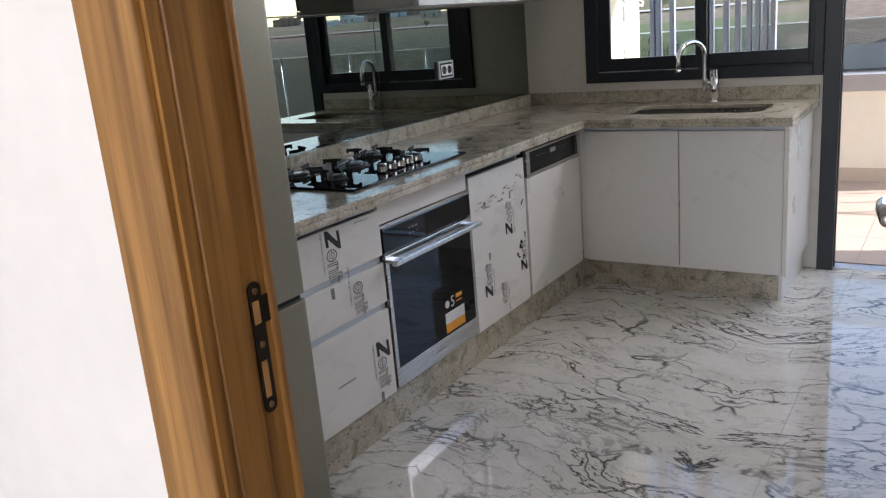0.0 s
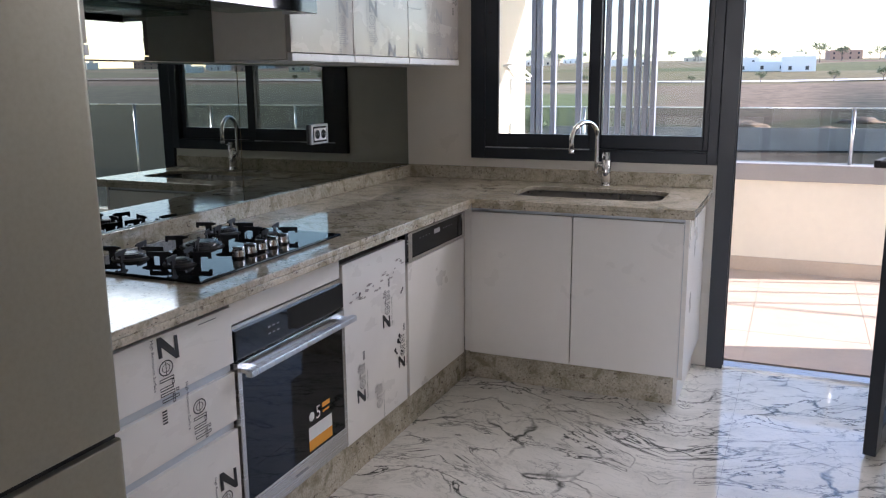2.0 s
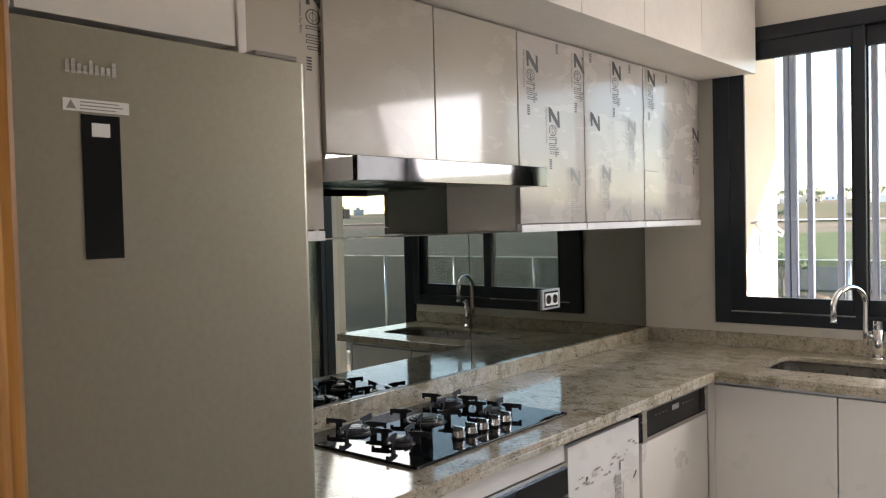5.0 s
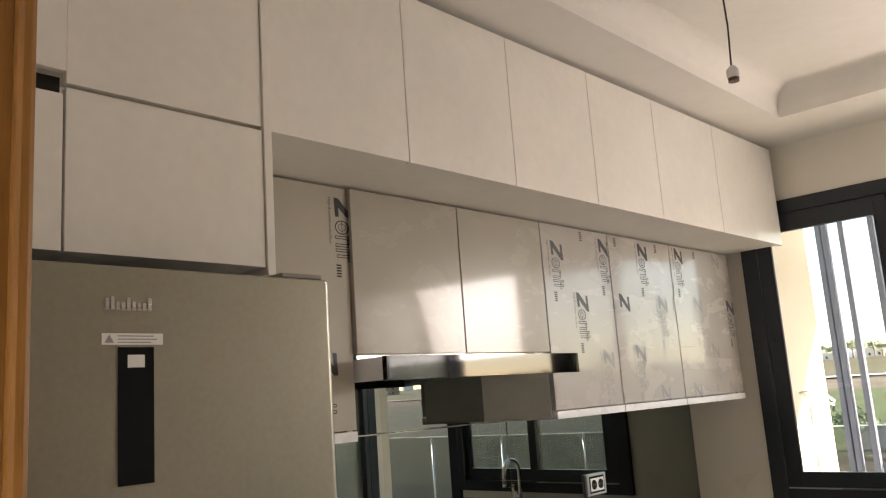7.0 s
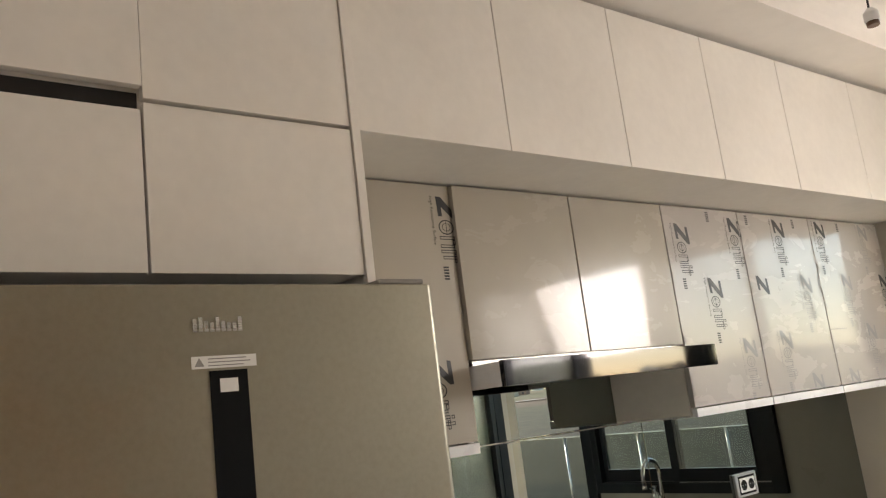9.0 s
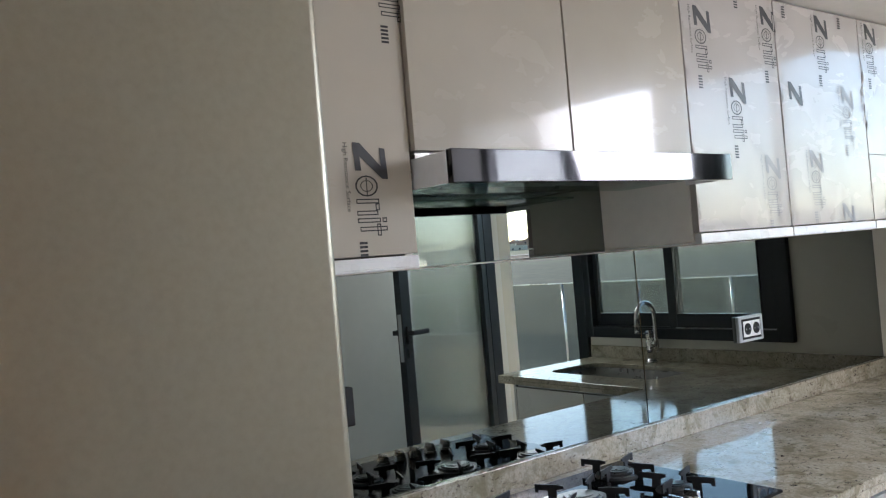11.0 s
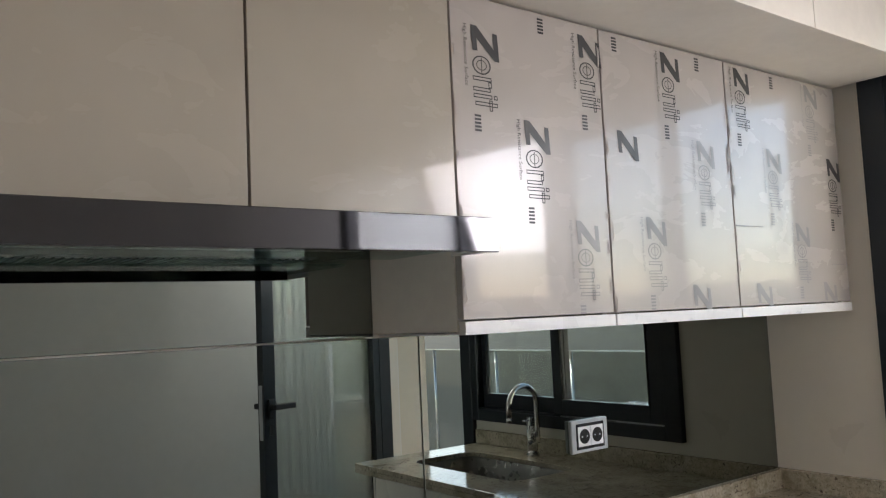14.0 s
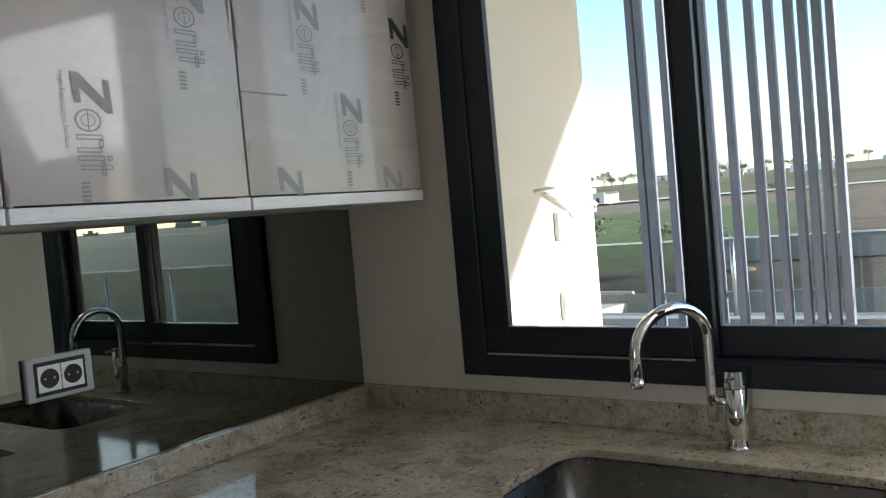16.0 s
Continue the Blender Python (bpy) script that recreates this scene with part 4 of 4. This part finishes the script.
def worktop():
    """An L of granite with the sink cut out, and upstands at the walls."""
    def rrect(x0, x1, y0, y1, r, n=8):
        out = []
        for cx, cy, a0 in ((x1 - r, y1 - r, 0), (x0 + r, y1 - r, 90), (x0 + r, y0 + r, 180), (x1 - r, y0 + r, 270)):
            for k in range(n + 1):
                a = radians(a0 + 90 * k / n)
                out.append((cx + r * math.cos(a), cy + r * math.sin(a)))
        return out
    cut = rrect(0.755, 1.425, 4.27, 4.61, 0.07)
    outer = [(0.0, 1.9), (0.645, 1.9), (0.645, 4.075), (0.66, 4.09), (1.592, 4.09), (1.592, 4.798), (0.0, 4.798)]
    bm = bmesh.new()
    edges = []
    for loop in (outer, cut):
        vs = [bm.verts.new((x, y, CTR - 0.02)) for x, y in loop]
        edges += [bm.edges.new((vs[i], vs[(i + 1) % len(vs)])) for i in range(len(vs))]
    bmesh.ops.triangle_fill(bm, use_beauty=True, use_dissolve=False, edges=edges)
    r = bmesh.ops.extrude_face_region(bm, geom=list(bm.faces))
    bmesh.ops.translate(bm, vec=(0, 0, 0.02), verts=[v for v in r["geom"] if isinstance(v, bmesh.types.BMVert)])
    bm.normal_update()
    w = tagged(link("worktop", bm, GRANITE), "polished beige speckled granite worktop with a cut-out sink", "worktop")
    mod = w.modifiers.new("edge", "BEVEL")
    mod.width, mod.segments, mod.limit_method, mod.angle_limit = 0.003, 2, "ANGLE", radians(40)
    boxes("upstand", [((0.0, 1.905, CTR + 0.0005), (0.02, 4.778, 0.942)), ((0.0, 4.778, CTR + 0.0005), (1.592, 4.798, 0.945))], GRANITE, w, 0.0015)
    for lo, hi in (((0.61, 1.9), (0.645, 4.09)), ((0.645, 4.09), (1.592, 4.122)), ((1.57, 4.122), (1.592, 4.798))):
        box("edge_apron", (*lo, CTR - 0.04), (*hi, CTR - 0.0202), GRANITE, w, 0.002)
    # undermounted bowl
    bm = bmesh.new()
    loops = []
    for z, g, r in ((CTR - 0.0215, 0.012, 0.08), (CTR - 0.0215, -0.003, 0.07), (CTR - 0.2, -0.012, 0.06), (CTR - 0.22, -0.04, 0.05), (CTR - 0.225, -0.12, 0.03)):
        loops.append([bm.verts.new((x, y, z)) for x, y in rrect(0.755 - g, 1.425 + g, 4.27 - g, 4.61 + g, r)])
    for a, b in zip(loops, loops[1:]):
        for i in range(len(a)):
            bm.faces.new((a[i], a[(i + 1) % len(a)], b[(i + 1) % len(b)], b[i]))
    bm.faces.new(loops[-1])
    # the bowl's dim inside is put into the colour: steel set near black
    s = tagged(link("sink_bowl", bm, steel_material("shade_darkened_sink_steel", (0.13, 0.127, 0.12), 0.3, (40, 40, 40)), None, True), "rectangular undermounted stainless steel sink bowl", "sink")
    mod = s.modifiers.new("sheet", "SOLIDIFY")
    mod.thickness, mod.offset = 0.0012, -1
    cyl("drain", (1.09, 4.44, CTR - 0.2245), (1.09, 4.44, CTR - 0.221), 0.045, CHROME, s)
    cyl("drain_cap", (1.09, 4.44, CTR - 0.221), (1.09, 4.44, CTR - 0.214), 0.028, plain("blue_plastic", (0.02, 0.1, 0.16), 0.4), s)


def tap():
    e = empty("mixer_tap", (1.105, 4.70, CTR))
    cyl("foot", (0, 0, 0), (0, 0, 0.012), 0.028, CHROME, e, 0.026)
    cyl("column", (0, 0, 0.01), (0, 0, 0.13), 0.0235, CHROME, e)
    bm = bmesh.new()
    add_cyl(bm, (0, 0, 0.132), (0, 0, 0.166), 0.0235, 0.021)
    add_box(bm, (-0.006, -0.05, 0.15), (0.006, -0.01, 0.158), 0.002)
    link("lever_cap", bm, CHROME, e, False)
    d = Vector((-0.3, -0.95, 0)).normalized()
    side = Vector((-0.045, -0.01, 0))
    cyl("link_arm", (0, 0, 0.1), tuple(side + Vector((0, 0, 0.1))), 0.012, CHROME, e)
    pts = [side + Vector((0, 0, 0.06)), side + Vector((0, 0, 0.12)), side + Vector((0, 0, 0.235))]
    R, H = 0.115, 0.078
    for k in range(1, 17):
        a = math.pi * k / 16
        pts.append(side + d * (R - R * math.cos(a)) + Vector((0, 0, 0.235 + H * math.sin(a))))
    pts.append(side + d * 2 * R + Vector((0, 0, 0.19)))
    tube("spout", pts, 0.0115, CHROME, e, 16)
    cyl("aerator", tuple(side + d * 2 * R + Vector((0, 0, 0.19))), tuple(side + d * 2 * R + Vector((0, 0, 0.175))), 0.0125, CHROME, e)
    tagged(e, "chrome mixer tap with a tall curved spout", "tap")


def hob():
    e = unit("gas_hob", "black glass gas hob with five burners and steel knobs", "hob")
    z = CTR + 0.001
    box("glass_top", (0.07, 2.405, z), (0.549, 3.125, z + 0.008), BLACKGLASS, e, 0.003, 3)
    zt = z + 0.008
    burners = [(0.165, 2.565, 0.042), (0.355, 2.555, 0.034), (0.245, 2.785, 0.055), (0.165, 3.0, 0.042), (0.362, 2.985, 0.034)]
    for bx, by, r in burners:
        bm = bmesh.new()
        add_cyl(bm, (bx, by, zt), (bx, by, zt + 0.006), r + 0.016, r + 0.012, 32)
        add_cyl(bm, (bx, by, zt + 0.006), (bx, by, zt + 0.012), r * 0.95, r * 0.9, 32)
        link("burner_ring", bm, BURNER, e)
        bm = bmesh.new()
        add_cyl(bm, (bx, by, zt + 0.012), (bx, by, zt + 0.016), r * 0.78, r * 0.74, 32)
        add_cyl(bm, (bx, by, zt + 0.016), (bx, by, zt + 0.0175), r * 0.52, r * 0.48, 32)
        link("burner_cap", bm, BURNER, e)
        # four bent blades, each a plate with a notch
        for k in range(4):
            a = radians(18 + 90 * k + (10 if r > 0.05 else 0))
            m = Matrix.Translation((bx, by, zt)) @ Matrix.Rotation(a, 4, "Z")
            r0, r1 = r * 0.75, r + 0.058
            poly = [(r0, 0.027), (r + 0.004, 0.023), (r + 0.006, 0.0), (r + 0.026, 0.0), (r + 0.026, 0.021), (r1 - 0.009, 0.022), (r1 - 0.009, 0.016), (r1, 0.016), (r1, 0.035), (r + 0.004, 0.035), (r - 0.004, 0.033), (r0, 0.033)]
            bm = bmesh.new()
            prism(bm, poly, lambda p, q: m @ Vector((p, -0.0022, q)), (m.to_3x3() @ Vector((0, 0.0044, 0))))
            link("pan_support", bm, IRON, e)
    for y in (2.682, 2.74, 2.795, 2.852, 2.91):
        bm = bmesh.new()
        add_cyl(bm, (0.462, y, zt), (0.462, y, zt + 0.006), 0.021, 0.02, 28)
        link("knob_base", bm, BLACKGLASS, e)
        bm = bmesh.new()
        add_cyl(bm, (0.462, y, zt + 0.006), (0.462, y, zt + 0.024), 0.0195, 0.0175, 28)
        add_box(bm, (0.4435, y - 0.0055, zt + 0.022), (0.4805, y + 0.0055, zt + 0.034), 0.0015)
        link("knob", bm, STEEL, e)
    boxes("logo_bar", [((0.5, 2.7, zt + 0.0003), (0.506, 2.77, zt + 0.0006))], PALEINK, e)


def backsplash():
    for y0, y1, z0, z1 in ((1.9, 3.327, 0.943, 1.459), (3.331, 4.79, 0.943, 1.459), (2.335, 3.205, 1.463, 1.70)):
        b = box("mirror_panel", (-0.004, y0, z0), (0.004, y1, z1), MIRROR, None, 0.0008, 1)
        tagged(b, "grey mirror glass splashback panel behind the worktop", "splashback", "splashback panels")
    # one socket kind; the second's pale plates carry the window's light in their colour
    for y, z, pm, im in ((2.262, 1.167, PLASTIC_D, PLASTIC_D), (3.873, 1.165, PLASTIC_G, PLASTIC_W)):
        e = empty("double_socket", (0.004, y, z))
        box("plate", (0.0, -0.07, -0.043), (0.013, 0.07, 0.043), pm, e, 0.003)
        box("inset", (0.013, -0.054, -0.034), (0.0142, 0.054, 0.034), PLASTIC_D, e, 0.0004)
        for s in (-0.0245, 0.0245):
            box("inner_plate", (0.0142, s - 0.0235, -0.026), (0.0162, s + 0.0235, 0.026), im, e, 0.0005)
            cyl("well", (0.0162, s, 0), (0.0168, s, 0), 0.0195, PLASTIC_D, e)
            for q in (-0.0095, 0.0095):
                cyl("pin_hole", (0.0168, s + q, 0), (0.0173, s + q, 0), 0.0022, PLASTIC_G, e, n=8)
        tagged(e, "double wall socket set on the mirror glass", "socket", "kitchen sockets")


UX, UZ0, UZ1 = 0.327, 1.465, 2.152


def upper_units():
    def wall_unit(y0, y1, z0, label, film, rail=True, x=UX):
        e = unit("wall_cabinet", label, "cabinet", "wall cabinets")
        carcase(e, y0, y1, z0 + 0.004, UZ1, x - 0.021, LACQUER_DUSTY)
        front(e, y0, y1, z0 + (0.026 if rail else 0.0), UZ1, film, x)
        if rail:
            boxes("grip_rail", [((0.02, y0 + 0.002, z0 - 0.002), (x + 0.004, y1 - 0.002, z0 + 0.002)), ((x - 0.016, y0 + 0.002, z0 + 0.002), (x + 0.004, y1 - 0.002, z0 + 0.024))], WHITE_RAIL, e, 0.001)
        return e
    lab = "white wall cabinet with printed protective film"
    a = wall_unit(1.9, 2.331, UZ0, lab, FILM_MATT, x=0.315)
    stamp(a, 0.315, 2.285, 2.12)
    stamp(a, 0.315, 2.2, 1.706)
    stamp(a, 0.315, 2.03, 1.86)
    for y0, y1 in ((2.333, 2.772), (2.774, 3.205)):
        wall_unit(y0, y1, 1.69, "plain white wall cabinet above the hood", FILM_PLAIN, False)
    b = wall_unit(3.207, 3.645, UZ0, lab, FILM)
    # PALEINK stamps are black print greyed: the glare over them is put into the ink
    for y, z, part, mat in ((3.26, 2.09, "full", INK), (3.395, 1.907, "full", INK), (3.535, 1.698, "full", PALEINK)):
        stamp(b, UX, y, z, part=part, mat=mat)
    stamp(b, UX, 3.575, 2.125)
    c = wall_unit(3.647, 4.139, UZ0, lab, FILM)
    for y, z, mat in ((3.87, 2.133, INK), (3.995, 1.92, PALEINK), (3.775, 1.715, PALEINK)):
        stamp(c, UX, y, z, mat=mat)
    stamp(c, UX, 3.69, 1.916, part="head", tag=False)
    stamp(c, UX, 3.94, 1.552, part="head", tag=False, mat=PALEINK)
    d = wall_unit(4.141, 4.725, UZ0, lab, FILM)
    for y, z, mat in ((4.183, 2.14, INK), (4.317, 1.928, PALEINK), (4.545, 2.142, PALEINK), (4.44, 1.722, PALEINK)):
        stamp(d, UX, y, z, mat=mat, k=0.98)
    stamp(d, UX, 4.645, 1.926, mat=INK, tag=False)
    for y in (4.221, 4.571):
        stamp(d, UX, y, 1.552, part="head", tag=False, mat=PALEINK)
    for u, y in ((b, 3.45), (c, 3.69), (c, 4.01), (d, 4.36)):
        stamp(u, UX, y, 2.325, part="foot", tag=False)
    # tears and lifted corners of the film
    boxes("film_tear", [((UX, 4.145, 1.705), (UX + 0.003, 4.27, 1.7075)), ((UX, 4.63, 1.603), (UX + 0.002, 4.7, 1.605))], PALEINK, d)
    r = random.Random(8)
    for u, edge in ((b, 3.212), (b, 3.638), (c, 3.652), (c, 4.13), (d, 4.147)):
        bm = bmesh.new()
        for k in range(9):
            z = 1.5 + 0.6 * r.random()
            w, h = r.uniform(0.002, 0.006), r.uniform(0.008, 0.03)
            bm.faces.new([bm.verts.new((UX + r.uniform(0.0008, 0.004), edge + a * w, z + b2 * h)) for a, b2 in ((-0.3, -1), (1, -0.4), (0.6, 0.7), (-0.5, 1))])
        tagged(link("film_edge", bm, FILM, u), kind="stuff")
    # top row, flush boxes up to the ceiling
    ys = (1.873, 2.305, 2.74, 3.175, 3.61, 4.115, 4.73)
    for y0, y1 in zip(ys, ys[1:]):
        e = unit("top_cabinet", "plain off-white top cabinet under the ceiling", "cabinet", "top cabinets")
        box("body", (0.0, y0, 2.156), (0.578, y1, 2.62), LACQUER_DUSTY, e)
        front(e, y0, y1, 2.15, 2.617, LACQUER_DUSTY, 0.6)
    # housing over the refrigerator
    e = unit("tall_cabinet", "off-white cabinet housing above the refrigerator", "cabinet")
    box("side_panel", (0.0, 1.853, 1.832), (0.622, 1.872, 2.63), LACQUER_DUSTY, e, 0.0008)
    box("body", (0.0, 1.068, 1.85), (0.595, 1.851, 2.62), LACQUER_DUSTY, e)
    front(e, 1.443, 1.852, 2.148, 2.62, LACQUER_DUSTY, 0.618)
    front(e, 1.443, 1.852, 1.846, 2.143, LACQUER_DUSTY, 0.618)
    front(e, 1.07, 1.441, 1.846, 2.13, LACQUER_DUSTY, 0.618)
    front(e, 1.07, 1.441, 2.165, 2.62, LACQUER_DUSTY, 0.63)
    # dark strip laid in the gap between the doors, standing for its shade
    box("slot_shade", (0.55, 1.07, 2.13), (0.597, 1.441, 2.165), DARKGAP, e)


# darker bases carry the dark room that these upper fronts mirror
FILM_MATT = film_material("beige_darkened_board_under_film", (0.47, 0.43, 0.36), 0.34)
FILM_PLAIN = film_material("plain_darkened_board_glossy", (0.43, 0.395, 0.33), 0.24)


def hood():
    e = unit("cooker_hood", "slim pull-out steel cooker hood under the cabinets", "hood")
    y0, y1 = 2.341, 3.216
    box("body", (0.03, 2.345, 1.655), (0.31, 3.2, 1.69), STEEL, e)
    box("visor", (0.415, y0, 1.615), (0.432, y1, 1.679), HOODSTEEL, e, 0.0015)
    for y in (y0, y1 - 0.012):
        box("side_cheek", (0.3, y, 1.617), (0.415, y + 0.012, 1.677), WHITE_RAIL, e, 0.001)
    box("underside", (0.05, y0 + 0.013, 1.648), (0.414, y1 - 0.013, 1.654), STEEL, e)
    box("glass_visor", (0.1, y0 + 0.02, 1.628), (0.414, y1 - 0.02, 1.634), HOODGLASS, e)
    bm = bmesh.new()
    add_box(bm, (0.09, 2.42, 1.6455), (0.3, 3.12, 1.648))
    for k in range(40):
        add_box(bm, (0.1, 2.43 + 0.0172 * k, 1.643), (0.29, 2.44 + 0.0172 * k, 1.6455))
    tagged(link("filter", bm, ALU, e), kind="stuff")
    for y in (2.5, 2.95):
        box("lamp_cover", (0.32, y, 1.641), (0.37, y + 0.1, 1.648), PLASTIC_W, e, 0.002)


def fridge():
    e = unit("refrigerator", "tall silver-grey steel refrigerator with a dark display strip", "refrigerator")
    y0, y1 = 1.1, 1.903
    box("cabinet_body", (0.04, y0 + 0.004, 0.02), (0.68, y1 - 0.006, 1.79), plain("grey_fridge_side", (0.3, 0.3, 0.3), 0.4), e, 0.004)
    def leaf(name, z0, z1):
        """A door with a gently rounded front and edges."""
        bm = bmesh.new()
        prof = []
        n = 10
        for k in range(n + 1):
            a = math.pi / 2 * k / n
            prof.append((y1 - 0.014 + 0.014 * math.cos(a), 0.744 + 0.014 * math.sin(a)))
        for k in range(n + 1):
            a = math.pi / 2 * k / n
            prof.append((y0 + 0.014 - 0.014 * math.sin(a), 0.744 + 0.014 * math.cos(a)))
        prof += [(y0, 0.69), (y1, 0.69)]
        prism(bm, prof, lambda a, b: Vector((b, a, z0)), Vector((0, 0, z1 - z0)))
        ob = link(name, bm, FRIDGE, e)
        mod = ob.modifiers.new("edge", "BEVEL")
        mod.width, mod.segments, mod.limit_method, mod.angle_limit = 0.003, 2, "ANGLE", radians(50)
        return ob
    leaf("door", 0.722, 1.802)
    leaf("door", 0.045, 0.705)
    box("edge_trim", (0.684, y1 - 0.002, 0.722), (0.735, y1 + 0.0016, 1.792), WHITE_RAIL, e)
    box("gap", (0.66, y0 + 0.01, 0.7), (0.74, y1 - 0.006, 0.726), GASKET, e)
    fx = 0.7585
    box("display", (fx, 1.473, 1.46), (fx + 0.0015, 1.532, 1.672), BLACKGLASS, e)
    box("warning_label", (fx, 1.447, 1.676), (fx + 0.0008, 1.548, 1.694), PAPER, e)
    bm = bmesh.new()
    for k, w in enumerate((0.06, 0.066, 0.055)):
        add_box(bm, (fx + 0.0008, 1.472, 1.689 - 0.005 * k), (fx + 0.0011, 1.472 + w, 1.6905 - 0.005 * k))
    vs = [bm.verts.new((fx + 0.0012, y, z)) for y, z in ((1.451, 1.679), (1.466, 1.679), (1.4585, 1.692))]
    bm.faces.new(vs)
    link("label_print", bm, PALEINK, e)
    box("sticker", (fx + 0.0015, 1.488, 1.64), (fx + 0.002, 1.516, 1.66), PAPER, e)
    bm = bmesh.new()
    for k in range(9):
        h = (0.02, 0.022, 0.016, 0.014, 0.022, 0.016, 0.014, 0.014, 0.022)[k]
        add_box(bm, (fx, 1.452 + 0.0088 * k, 1.73), (fx + 0.002, 1.4585 + 0.0088 * k, 1.73 + h), 0.0006, 1)
    link("logo_bar", bm, STEEL, e)
    box("hinge_cover", (0.68, 1.79, 1.8025), (0.755, 1.885, 1.812), plain("grey_hinge", (0.25, 0.24, 0.22), 0.5), e, 0.003)
    boxes("foot", [((0.6, 1.15, 0), (0.66, 1.2, 0.022)), ((0.6, 1.8, 0), (0.66, 1.85, 0.022)), ((0.1, 1.15, 0), (0.16, 1.2, 0.022)), ((0.1, 1.8, 0), (0.16, 1.85, 0.022))], GASKET, e)


def pendant():
    e = empty("bare_lamp_holder", (1.09, 3.2, 0))
    tube("cable", [(0.0, 0, CEILZ + 0.12), (0.004, 0, 2.6), (-0.002, 0, 2.475)], 0.003, GASKET, e, 8)
    bm = bmesh.new()
    add_cyl(bm, (0, 0, 2.475), (0, 0, 2.462), 0.008, 0.019)
    add_cyl(bm, (0, 0, 2.462), (0, 0, 2.437), 0.019)
    link("holder", bm, PLASTIC_W, e)
    cyl("contact", (0, 0, 2.437), (0, 0, 2.426), 0.016, plain("brown_bakelite", (0.12, 0.06, 0.03), 0.4), e)
    tagged(e, "bare white lamp holder hanging from its cable", "lamp holder")


drawer_unit()
oven()
pullout()
dishwasher()
sink_cabinet()
plinth()
worktop()
tap()
hob()
backsplash()
upper_units()
hood()
fridge()
pendant()
floor_slabs()
